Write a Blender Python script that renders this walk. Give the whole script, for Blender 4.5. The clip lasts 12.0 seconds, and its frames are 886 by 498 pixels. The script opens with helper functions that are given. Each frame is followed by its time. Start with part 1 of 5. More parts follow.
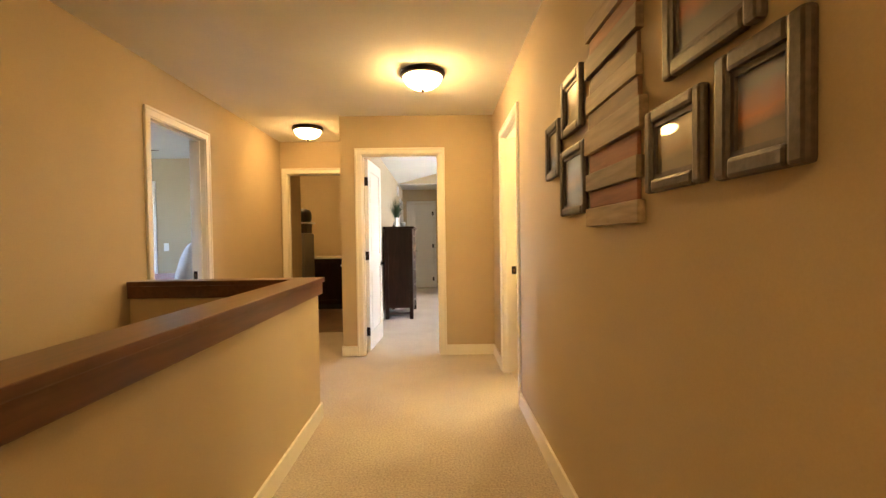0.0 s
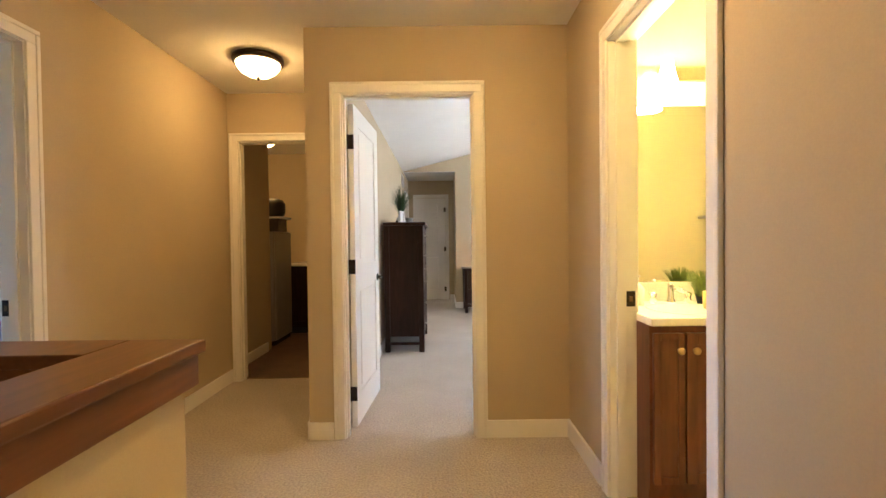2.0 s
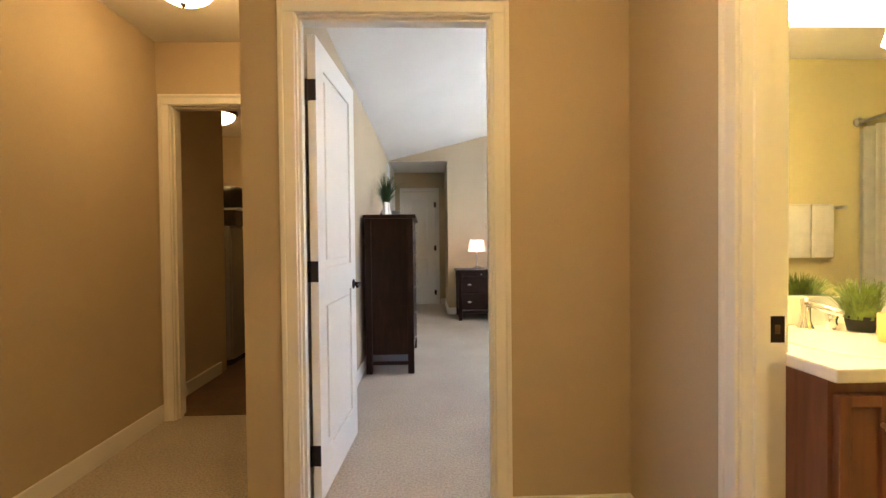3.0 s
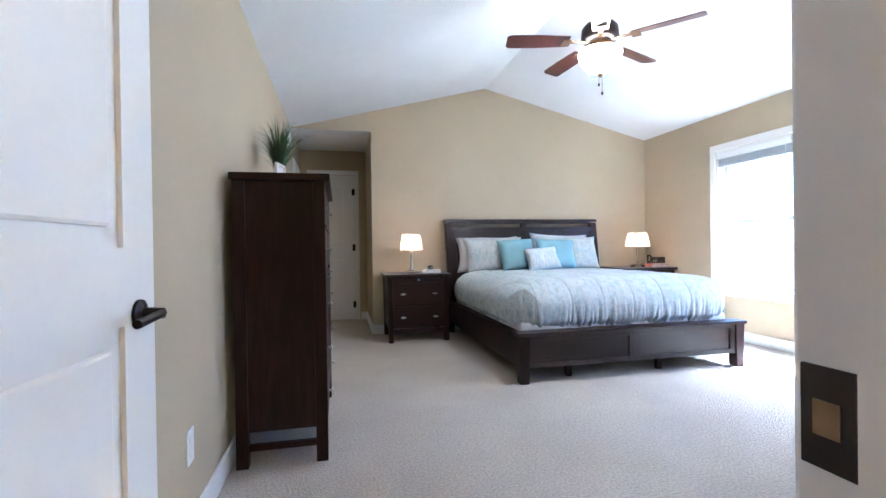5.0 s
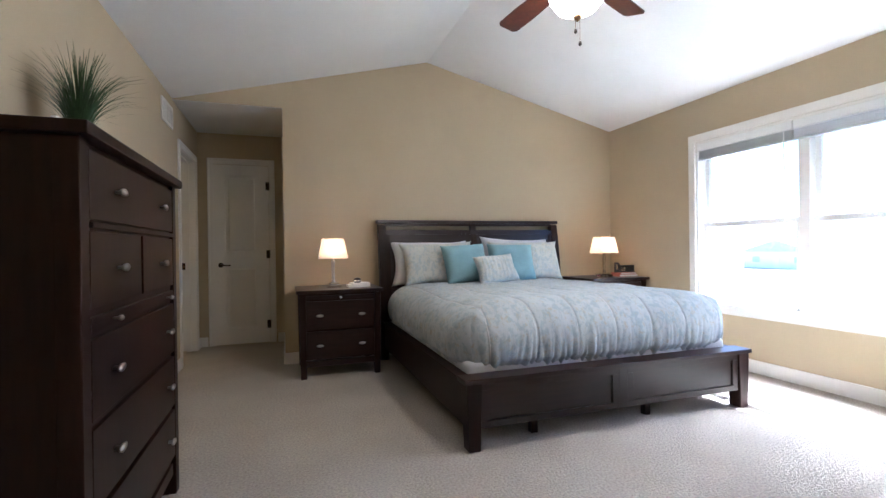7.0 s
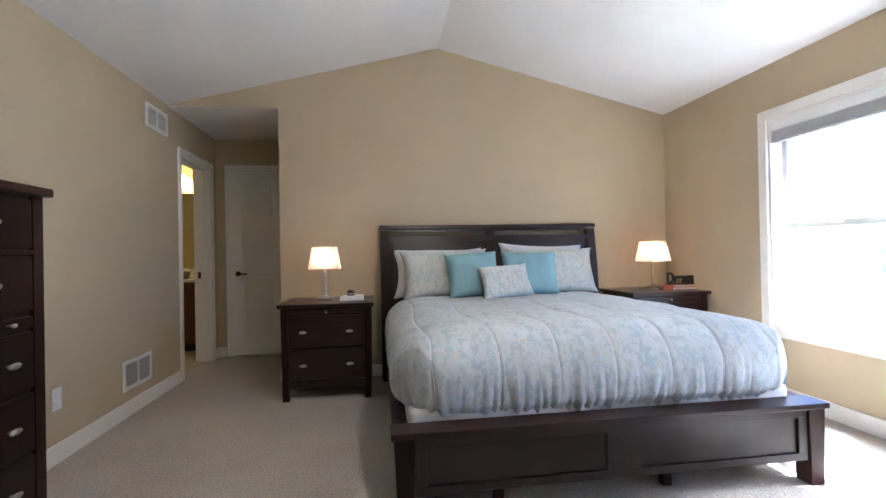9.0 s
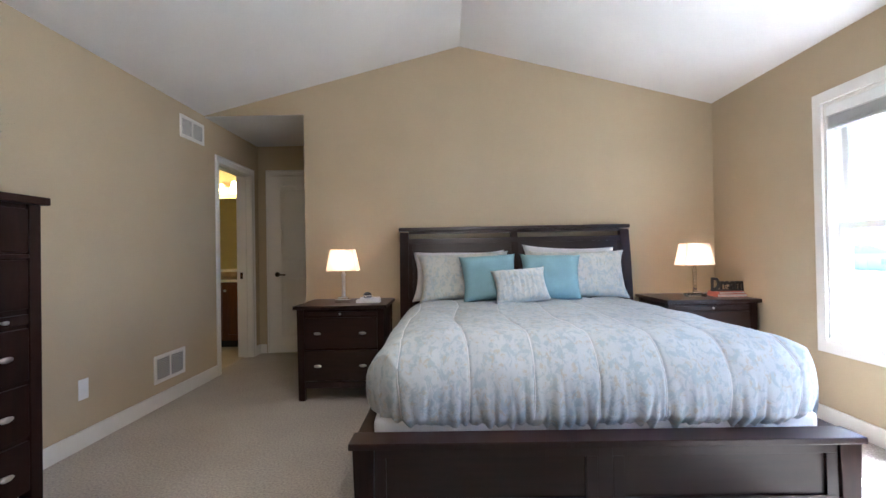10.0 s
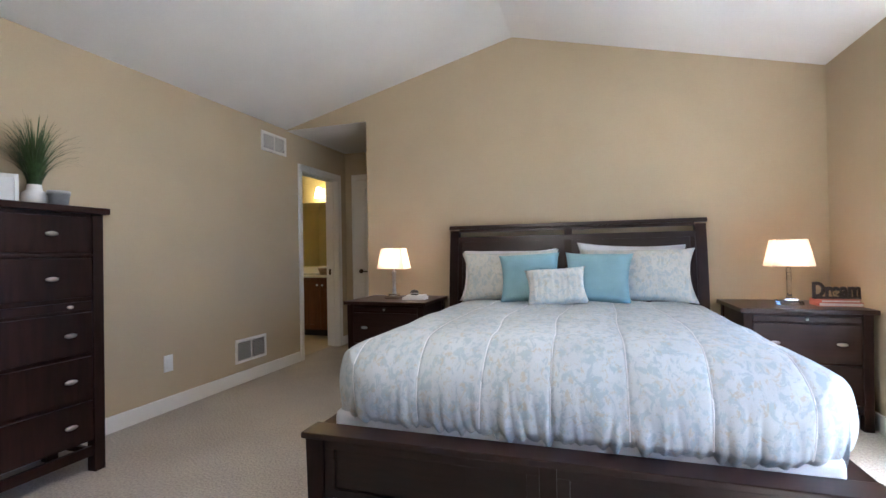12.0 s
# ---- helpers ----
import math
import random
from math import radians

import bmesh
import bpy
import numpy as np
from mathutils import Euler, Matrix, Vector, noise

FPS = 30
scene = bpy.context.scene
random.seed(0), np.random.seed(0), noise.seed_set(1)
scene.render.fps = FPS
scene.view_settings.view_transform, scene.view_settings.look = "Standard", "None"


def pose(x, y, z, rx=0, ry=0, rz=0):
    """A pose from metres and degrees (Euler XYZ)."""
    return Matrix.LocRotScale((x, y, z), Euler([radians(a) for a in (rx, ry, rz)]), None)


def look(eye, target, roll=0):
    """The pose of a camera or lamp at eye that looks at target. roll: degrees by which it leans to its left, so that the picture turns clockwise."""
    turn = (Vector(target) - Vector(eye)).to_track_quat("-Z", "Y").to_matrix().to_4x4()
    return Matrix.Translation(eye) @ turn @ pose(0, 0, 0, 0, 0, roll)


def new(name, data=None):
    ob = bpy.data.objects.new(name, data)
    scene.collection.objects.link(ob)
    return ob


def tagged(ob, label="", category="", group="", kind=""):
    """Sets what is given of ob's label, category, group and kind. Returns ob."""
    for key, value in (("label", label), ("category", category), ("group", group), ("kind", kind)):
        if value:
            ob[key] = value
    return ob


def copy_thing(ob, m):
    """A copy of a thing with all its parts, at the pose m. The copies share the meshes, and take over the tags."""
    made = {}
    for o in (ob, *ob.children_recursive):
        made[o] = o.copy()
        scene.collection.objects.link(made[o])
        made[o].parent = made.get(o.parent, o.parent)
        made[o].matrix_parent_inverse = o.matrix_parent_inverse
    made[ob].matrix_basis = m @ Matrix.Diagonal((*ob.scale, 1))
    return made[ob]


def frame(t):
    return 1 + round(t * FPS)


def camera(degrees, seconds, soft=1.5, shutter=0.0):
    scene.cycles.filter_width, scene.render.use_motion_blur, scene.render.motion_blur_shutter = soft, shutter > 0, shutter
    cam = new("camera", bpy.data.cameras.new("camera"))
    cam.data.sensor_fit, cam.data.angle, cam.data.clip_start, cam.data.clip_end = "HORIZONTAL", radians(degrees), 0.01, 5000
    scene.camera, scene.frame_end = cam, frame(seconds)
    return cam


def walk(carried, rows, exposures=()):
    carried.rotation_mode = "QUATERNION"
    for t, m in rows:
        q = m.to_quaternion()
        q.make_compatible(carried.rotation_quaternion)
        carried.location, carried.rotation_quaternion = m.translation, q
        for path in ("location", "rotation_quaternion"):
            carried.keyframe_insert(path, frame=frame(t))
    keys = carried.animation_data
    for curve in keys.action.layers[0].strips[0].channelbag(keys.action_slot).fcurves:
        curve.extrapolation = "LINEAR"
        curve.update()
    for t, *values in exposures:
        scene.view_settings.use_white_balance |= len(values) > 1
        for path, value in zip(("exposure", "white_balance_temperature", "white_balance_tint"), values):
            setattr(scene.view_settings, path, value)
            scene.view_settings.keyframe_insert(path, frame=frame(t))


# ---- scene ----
from math import atan, cos, pi, sin

cam = camera(87.7, 12.0)
PATH = [
    (0, (0.296, -0.157, 1.19), (0.32, 1.843, 1.145), -0.8),
    (0.5, (0.251, 0.363, 1.189), (0.27, 2.363, 1.149), -0.6),
    (1, (0.227, 0.863, 1.19), (0.236, 2.862, 1.152), -0.7),
    (1.5, (0.161, 1.345, 1.19), (0.169, 3.345, 1.154), -0.7),
    (2, (0.115, 1.811, 1.174), (0.123, 3.811, 1.14), -0.7),
    (2.5, (0.066, 2.263, 1.17), (0.085, 4.263, 1.135), -0.8),
    (3, (0.046, 2.696, 1.147), (0.115, 4.695, 1.112), -0.6),
    (5, (-0.01, 4.392, 1.025), (0.429, 6.343, 1.012), -0.8),
    (5.5, (0.031, 4.709, 1.035), (0.601, 6.626, 1.028), -0.7),
    (6, (0.093, 4.978, 1.05), (0.751, 6.867, 1.046), -0.7),
    (6.5, (0.206, 5.184, 1.042), (0.868, 7.072, 1.039), -0.7),
    (7, (0.397, 5.34, 1.057), (1.038, 7.235, 1.055), -0.8),
    (9, (1.208, 5.69, 1.103), (1.491, 7.67, 1.115), -1.1),
    (9.5, (1.416, 5.732, 1.107), (1.555, 7.727, 1.125), -1.0),
    (10, (1.647, 5.746, 1.111), (1.628, 7.746, 1.131), -1.0),
    (10.5, (1.852, 5.796, 1.104), (1.703, 7.791, 1.125), -1.0),
    (11, (2.037, 5.835, 1.11), (1.745, 7.814, 1.13), -1.1),
    (11.5, (2.211, 5.846, 1.1), (1.76, 7.794, 1.126), -1.0),
    (12, (2.409, 5.894, 1.107), (1.796, 7.798, 1.126), -1.0),
]

EXPOSURES = [(0.0, 6.12, 5700, 10), (1.0, 6.02, 5300, 10), (1.5, 5.84, 5300, 10), (2.5, 5.5, 5350, 10), (3.2, 5.42, 5200, 10), (5.0, 5.28, 4600, 9), (5.5, 5.06, 4750, 10), (6.0, 4.85, 4900, 10), (7.0, 4.62, 5150, 11), (9.0, 4.68, 5200, 12), (12.0, 4.72, 5250, 12)]
walk(cam, [(t, look(eye, target, roll)) for t, eye, target, roll in PATH], EXPOSURES)

# ---- world, sun, strengths of the lamps ----
SUN_SLOPE = 1.40
world = bpy.data.worlds.new("sky")
scene.world = world
world.use_nodes = True
sky = world.node_tree.nodes.new("ShaderNodeTexSky")
sky.sky_type, sky.sun_disc = "NISHITA", False
sky.sun_elevation, sky.sun_rotation = atan(SUN_SLOPE), radians(101)
sky.dust_density, sky.air_density = 0.0, 0.5
back = world.node_tree.nodes["Background"]
back.inputs["Strength"].default_value = 0.06
world.node_tree.links.new(sky.outputs[0], back.inputs["Color"])
sun = new("sun", bpy.data.lights.new("sun", "SUN"))
sun.data.energy, sun.data.angle, sun.data.color = 2.7, radians(0.5), (1.0, 0.97, 0.94)
sun.matrix_world = look((10, 5, SUN_SLOPE * 10), (0, 7, 0))
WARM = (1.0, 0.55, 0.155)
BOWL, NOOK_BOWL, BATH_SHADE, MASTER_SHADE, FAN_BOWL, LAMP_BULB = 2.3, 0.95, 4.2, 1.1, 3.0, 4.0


# ---- materials ----
def mat(name, color, rough=0.6, metal=0.0, var=0.12, scale=6.0, grain=60.0, bump=0.15, stretch=(1, 1, 1), depth=0.004,
        color2=None, spec=0.5):
    m = bpy.data.materials.new(name)
    m.use_nodes = True
    n, l = m.node_tree.nodes, m.node_tree.links
    b = n["Principled BSDF"]
    b.inputs["Roughness"].default_value, b.inputs["Metallic"].default_value = rough, metal
    b.inputs["Specular IOR Level"].default_value = spec
    co = n.new("ShaderNodeTexCoord")
    mp = n.new("ShaderNodeMapping")
    mp.inputs["Scale"].default_value = stretch
    l.new(co.outputs["Object"], mp.inputs["Vector"])
    big, fine = n.new("ShaderNodeTexNoise"), n.new("ShaderNodeTexNoise")
    big.inputs["Scale"].default_value, big.inputs["Detail"].default_value = scale, 3
    fine.inputs["Scale"].default_value, fine.inputs["Detail"].default_value = grain, 4
    for q in (big, fine):
        l.new(mp.outputs[0], q.inputs["Vector"])
    mix1, mix2 = n.new("ShaderNodeMix"), n.new("ShaderNodeMix")
    for q in (mix1, mix2):
        q.data_type = "RGBA"
    c2 = color2 or tuple(c * (1 - var) for c in color)
    mix1.inputs[6].default_value, mix1.inputs[7].default_value = (*color, 1), (*c2, 1)
    ramp = n.new("ShaderNodeMapRange")
    ramp.inputs[1].default_value, ramp.inputs[2].default_value = 0.35, 0.65
    l.new(big.outputs[0], ramp.inputs[0])
    l.new(ramp.outputs[0], mix1.inputs[0])
    mix2.blend_type = "MULTIPLY"
    mix2.inputs[0].default_value = var
    l.new(mix1.outputs[2], mix2.inputs[6])
    spread = n.new("ShaderNodeMapRange")
    spread.inputs[1].default_value, spread.inputs[2].default_value = 0.3, 0.7
    l.new(fine.outputs[0], spread.inputs[0])
    l.new(spread.outputs[0], mix2.inputs[7])
    l.new(mix2.outputs[2], b.inputs["Base Color"])
    if bump:
        bp = n.new("ShaderNodeBump")
        bp.inputs["Strength"].default_value, bp.inputs["Distance"].default_value = bump, depth
        l.new(fine.outputs[0], bp.inputs["Height"])
        l.new(bp.outputs[0], b.inputs["Normal"])
    return m


def glow(name, color, strength, base=(0.9, 0.88, 0.82)):
    m = mat(name, base, 0.3, var=0.03, bump=0)
    b = m.node_tree.nodes["Principled BSDF"]
    b.inputs["Emission Color"].default_value, b.inputs["Emission Strength"].default_value = (*color, 1), strength
    return m


def clear(name):
    m = bpy.data.materials.new(name)
    m.use_nodes = True
    b = m.node_tree.nodes["Principled BSDF"]
    b.inputs["Transmission Weight"].default_value, b.inputs["Roughness"].default_value, b.inputs["IOR"].default_value = 1, 0.0, 1.45
    return m


def translucent(name, color):
    m = bpy.data.materials.new(name)
    m.use_nodes = True
    n, l = m.node_tree.nodes, m.node_tree.links
    d, t, x = n.new("ShaderNodeBsdfDiffuse"), n.new("ShaderNodeBsdfTranslucent"), n.new("ShaderNodeMixShader")
    w = n.new("ShaderNodeTexNoise")
    w.inputs["Scale"].default_value = 300
    bp = n.new("ShaderNodeBump")
    bp.inputs["Strength"].default_value = 0.1
    l.new(w.outputs[0], bp.inputs["Height"])
    for q in (d, t):
        q.inputs["Color"].default_value = (*color, 1)
        l.new(bp.outputs[0], q.inputs["Normal"])
    x.inputs[0].default_value = 0.5
    l.new(d.outputs[0], x.inputs[1])
    l.new(t.outputs[0], x.inputs[2])
    l.new(x.outputs[0], n["Material Output"].inputs["Surface"])
    return m


WALL = mat("tan_wall_paint", (0.50, 0.41, 0.27), 0.75, var=0.05, scale=1.5, grain=180, bump=0.12, depth=0.001, spec=0.3)
BATHWALL = mat("cream_wall_paint", (0.64, 0.57, 0.29), 0.7, var=0.05, scale=1.5, grain=180, bump=0.1, depth=0.001)
CEIL = mat("white_ceiling_paint", (0.80, 0.79, 0.77), 0.9, var=0.04, scale=2, grain=90, bump=0.25, depth=0.002, spec=0.2)
WHITE = mat("white_trim_paint", (0.80, 0.78, 0.73), 0.4, var=0.02, scale=3, grain=40, bump=0.04, depth=0.001)
CARPET = mat("beige_carpet", (0.65, 0.59, 0.51), 1.0, var=0.36, scale=2.2, grain=85, bump=1.0, depth=0.016, color2=(0.59, 0.53, 0.455), spec=0.1)
VINYL = mat("brown_vinyl_floor", (0.20, 0.12, 0.07), 0.45, var=0.3, scale=5, grain=50, bump=0.1, depth=0.001)
BATHTILE = mat("cream_floor_tile", (0.55, 0.46, 0.32), 0.4, var=0.15, scale=4, grain=50, bump=0.1, depth=0.001)
ESPRESSO = mat("espresso_wood", (0.030, 0.0100, 0.007), 0.42, var=0.5, scale=3, grain=45, bump=0.08, stretch=(1, 1, 0.12), depth=0.001, spec=0.2)
ESPRESSO_X = mat("espresso_wood_lengthwise", (0.030, 0.0100, 0.007), 0.33, var=0.5, scale=3, grain=45, bump=0.08, stretch=(0.12, 1, 1), depth=0.001, spec=0.38)
CHERRY = mat("cherry_cabinet_wood", (0.20, 0.065, 0.024), 0.35, var=0.4, scale=3, grain=40, bump=0.06, stretch=(1, 1, 0.1), depth=0.001)
CAPWOOD = mat("stained_cap_wood", (0.17, 0.065, 0.026), 0.3, var=0.45, scale=3, grain=40, bump=0.06, stretch=(1, 0.08, 1), depth=0.001)
BRONZE = mat("dark_bronze", (0.035, 0.025, 0.02), 0.4, 0.8, var=0.2, bump=0.02)
BRASSY = mat("antique_bronze", (0.22, 0.13, 0.06), 0.35, 0.9, var=0.3, bump=0.05)
NICKEL = mat("brushed_nickel", (0.62, 0.60, 0.56), 0.3, 1.0, var=0.1, bump=0.02)
CHROME = mat("chrome", (0.8, 0.8, 0.8), 0.08, 1.0, var=0.03, bump=0)
GOLD = mat("satin_brass", (0.70, 0.52, 0.25), 0.3, 1.0, var=0.1, bump=0.02)
PLASTIC = mat("white_plastic", (0.82, 0.82, 0.80), 0.35, var=0.03, bump=0.02)
# near-black stands for the shade in recesses; also colours a pot
DARKGAP = mat("dark_recess", (0.03, 0.03, 0.03), 0.9, var=0.1, bump=0)
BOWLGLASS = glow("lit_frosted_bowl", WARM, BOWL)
NOOKGLASS = glow("dimmer_lit_frosted_bowl", WARM, NOOK_BOWL)
FANGLASS = glow("lit_fan_bowl", (1.0, 0.83, 0.63), FAN_BOWL)
MASTERGLASS = glow("lit_master_bath_shade", (1.0, 0.68, 0.28), MASTER_SHADE)
GUESTGLASS = glow("dim_fan_bowl", (1.0, 0.80, 0.56), 0.35)
BATHGLASS = glow("lit_bath_shade", (1.0, 0.68, 0.25), BATH_SHADE)
SHADE = translucent("ivory_lamp_shade", (0.64, 0.53, 0.45))
GLASS = clear("clear_glass")
CRYSTAL = clear("crystal")
MIRROR = mat("mirror_silver", (0.92, 0.92, 0.92), 0.0, 1.0, var=0.0, bump=0)
STONE = mat("cultured_marble", (0.86, 0.82, 0.72), 0.15, var=0.06, scale=5, bump=0)
FRAMEWOOD = mat("weathered_frame_wood", (0.085, 0.058, 0.045), 0.42, var=0.5, scale=8, grain=70, bump=0.2, depth=0.002)
LEAF = mat("green_grass_blades", (0.06, 0.12, 0.035), 0.5, var=0.4, scale=20, bump=0.05)
LIME = mat("lime_grass_blades", (0.24, 0.33, 0.035), 0.5, var=0.4, scale=20, bump=0.05)
CERAMIC = mat("white_glazed_ceramic", (0.75, 0.74, 0.72), 0.2, var=0.06, scale=10, bump=0.02)
GREYCER = mat("grey_ceramic", (0.33, 0.32, 0.31), 0.4, var=0.15, scale=15, bump=0.1)
YELLOW = mat("yellow_ceramic", (0.75, 0.62, 0.18), 0.3, var=0.05, bump=0.02)
TEAL = mat("teal_terry_towel", (0.25, 0.52, 0.49), 1.0, var=0.2, scale=15, grain=250, bump=0.8, depth=0.003, spec=0.1)
TOWEL = mat("white_terry_towel", (0.80, 0.78, 0.72), 1.0, var=0.1, scale=15, grain=250, bump=0.8, depth=0.003, spec=0.1)
SHEET = mat("white_cotton", (0.76, 0.77, 0.79), 0.9, var=0.06, scale=8, grain=300, bump=0.2, depth=0.001, spec=0.2)
BLUEFAB = mat("aqua_blue_cotton", (0.30, 0.48, 0.53), 0.85, var=0.12, scale=8, grain=350, bump=0.4, depth=0.001, spec=0.2)
PAPER = mat("white_paper", (0.8, 0.8, 0.78), 0.7, var=0.05, bump=0.02)
BLACK = mat("black_painted_wood", (0.015, 0.014, 0.013), 0.45, var=0.3, bump=0.05)
REDBOOK = mat("salmon_book_cover", (0.55, 0.17, 0.12), 0.5, var=0.1, bump=0.05)
APPLIANCE = mat("grey_enamel", (0.27, 0.26, 0.255), 0.3, var=0.05, bump=0.02)
# paler, glossier copy of BLIND, with the light on the slats in its colour
LITBLIND = mat("lit_blind_slats", (0.82, 0.83, 0.85), 0.25, var=0.03, bump=0.02)
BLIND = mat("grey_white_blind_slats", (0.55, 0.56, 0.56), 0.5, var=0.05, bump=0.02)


def floral(name, ground, one, two, scale=9.0):
    """Pale cloth with two layers of leafy blotches."""
    m = mat(name, ground, 0.85, var=0.08, scale=6, grain=320, bump=0.35, depth=0.0012, spec=0.25)
    n, l = m.node_tree.nodes, m.node_tree.links
    b = n["Principled BSDF"]
    last = b.inputs["Base Color"].links[0].from_socket
    co = n.new("ShaderNodeTexCoord")
    for k, (col, sc, lo, hi) in enumerate(((one, scale, 0.50, 0.56), (two, scale * 1.3, 0.56, 0.62))):
        mp = n.new("ShaderNodeMapping")
        mp.inputs["Location"].default_value = (3.1 * k, 1.7 * k, 0.4)
        mp.inputs["Scale"].default_value = (1.3, 0.8, 0.9)
        ns, rg, mx = n.new("ShaderNodeTexNoise"), n.new("ShaderNodeMapRange"), n.new("ShaderNodeMix")
        ns.inputs["Scale"].default_value, ns.inputs["Detail"].default_value, ns.inputs["Distortion"].default_value = sc, 5, 0.7
        ns.inputs["Roughness"].default_value = 0.7
        rg.inputs[1].default_value, rg.inputs[2].default_value = lo, hi
        rg.inputs[4].default_value = 0.75
        mx.data_type = "RGBA"
        mx.inputs[7].default_value = (*col, 1)
        l.new(co.outputs["Object"], mp.inputs[0])
        l.new(mp.outputs[0], ns.inputs["Vector"])
        l.new(ns.outputs[0], rg.inputs[0])
        l.new(rg.outputs[0], mx.inputs[0])
        l.new(last, mx.inputs[6])
        last = mx.outputs[2]
    l.new(last, b.inputs["Base Color"])
    return m


DUVET = floral("pale_blue_floral_comforter", (0.56, 0.60, 0.625), (0.36, 0.435, 0.485), (0.47, 0.43, 0.35), 23.0)
SHAM = floral("cream_floral_sham", (0.66, 0.66, 0.61), (0.42, 0.49, 0.51), (0.48, 0.46, 0.36), 24.0)


def plaid(name):
    m = mat(name, (0.75, 0.73, 0.76), 0.9, var=0.06, grain=300, bump=0.3, depth=0.001)
    n, l = m.node_tree.nodes, m.node_tree.links
    b = n["Principled BSDF"]
    last = b.inputs["Base Color"].links[0].from_socket
    co = n.new("ShaderNodeTexCoord")
    for axis, sc, col, lo in (("X", 1.9, (0.50, 0.08, 0.12), 0.82), ("Y", 1.9, (0.50, 0.08, 0.12), 0.82), ("X", 3.1, (0.20, 0.16, 0.36), 0.8), ("Y", 3.1, (0.20, 0.16, 0.36), 0.8)):
        w, rg, mx = n.new("ShaderNodeTexWave"), n.new("ShaderNodeMapRange"), n.new("ShaderNodeMix")
        w.bands_direction = axis
        w.inputs["Scale"].default_value = sc
        rg.inputs[1].default_value, rg.inputs[2].default_value, rg.inputs[4].default_value = lo, lo + 0.05, 0.6
        mx.data_type = "RGBA"
        mx.inputs[7].default_value = (*col, 1)
        l.new(co.outputs["Object"], w.inputs["Vector"])
        l.new(w.outputs[0], rg.inputs[0])
        l.new(rg.outputs[0], mx.inputs[0])
        l.new(last, mx.inputs[6])
        last = mx.outputs[2]
    l.new(last, b.inputs["Base Color"])
    return m


PLAID = plaid("red_and_purple_plaid_cotton")


def picture(name, low, mid, high):
    """A printed landscape: ground, band and sky."""
    m = mat(name, mid, 0.35, var=0.2, scale=10, bump=0)
    n, l = m.node_tree.nodes, m.node_tree.links
    b = n["Principled BSDF"]
    co, sp, ns, ad, rp = (n.new("ShaderNodeTexCoord"), n.new("ShaderNodeSeparateXYZ"), n.new("ShaderNodeTexNoise"),
                          n.new("ShaderNodeMath"), n.new("ShaderNodeValToRGB"))
    ns.inputs["Scale"].default_value, ns.inputs["Detail"].default_value = 9, 5
    ad.operation = "MULTIPLY_ADD"
    ad.inputs[1].default_value = 0.35
    l.new(co.outputs["Generated"], sp.inputs[0])
    l.new(co.outputs["Object"], ns.inputs["Vector"])
    l.new(ns.outputs[0], ad.inputs[0])
    l.new(sp.outputs["Z"], ad.inputs[2])
    e = rp.color_ramp.elements
    e[0].position, e[0].color, e[1].position, e[1].color = 0.45, (*low, 1), 0.9, (*high, 1)
    x = e.new(0.6)
    x.color = (*mid, 1)
    l.new(ad.outputs[0], rp.inputs[0])
    l.new(rp.outputs[0], b.inputs["Base Color"])
    return m


# ---- helpers for meshes ----
def bx(bm, x0, x1, y0, y1, z0, z1, bevel=0.0):
    r = bmesh.ops.create_cube(bm, size=1)
    v = r["verts"]
    for p in v:
        p.co = ((x0 + x1) / 2 + p.co.x * (x1 - x0), (y0 + y1) / 2 + p.co.y * (y1 - y0), (z0 + z1) / 2 + p.co.z * (z1 - z0))
    if bevel:
        e = list({q for p in v for q in p.link_edges})
        bmesh.ops.bevel(bm, geom=e, offset=bevel, segments=2, affect="EDGES", profile=0.6)
    return bm


def box(x0, x1, y0, y1, z0, z1, bevel=0.0):
    return bx(bmesh.new(), x0, x1, y0, y1, z0, z1, bevel)


def lathe(profile, seg=32, bm=None, at=(0, 0, 0)):
    """Turned body from (radius, z) pairs."""
    bm = bm or bmesh.new()
    rings = []
    for r, z in profile:
        rings.append([bm.verts.new((at[0] + r * cos(2 * pi * k / seg), at[1] + r * sin(2 * pi * k / seg), at[2] + z)) for k in range(seg)])
    for a, b in zip(rings, rings[1:]):
        for k in range(seg):
            bm.faces.new((a[k], a[(k + 1) % seg], b[(k + 1) % seg], b[k]))
    for r, flip in ((rings[0], True), (rings[-1], False)):
        bm.faces.new(r[::-1] if flip else r)
    bmesh.ops.recalc_face_normals(bm, faces=bm.faces)
    return bm


def rod(a, b, r, seg=12, bm=None):
    a, b = Vector(a), Vector(b)
    bm = bm or bmesh.new()
    m = Matrix.Translation((a + b) / 2) @ (b - a).to_track_quat("Z", "Y").to_matrix().to_4x4()
    bmesh.ops.create_cone(bm, cap_ends=True, segments=seg, radius1=r, radius2=r, depth=(b - a).length, matrix=m)
    return bm


def prism(points, y0, y1):
    """Outline in x and z, pushed from y0 to y1."""
    bm = bmesh.new()
    a = [bm.verts.new((x, y0, z)) for x, z in points]
    b = [bm.verts.new((x, y1, z)) for x, z in points]
    bm.faces.new(a)
    bm.faces.new(b[::-1])
    for k in range(len(a)):
        bm.faces.new((a[k], b[k], b[(k + 1) % len(a)], a[(k + 1) % len(a)]))
    bmesh.ops.recalc_face_normals(bm, faces=bm.faces)
    return bm


def part(name, bm, material, parent=None, label="", smooth=False):
    me = bpy.data.meshes.new(name)
    bm.to_mesh(me)
    bm.free()
    me.materials.append(material)
    if smooth:
        for p in me.polygons:
            p.use_smooth = True
    ob = new(name, me)
    ob.parent = parent
    if label:
        ob["label"] = label
    return ob


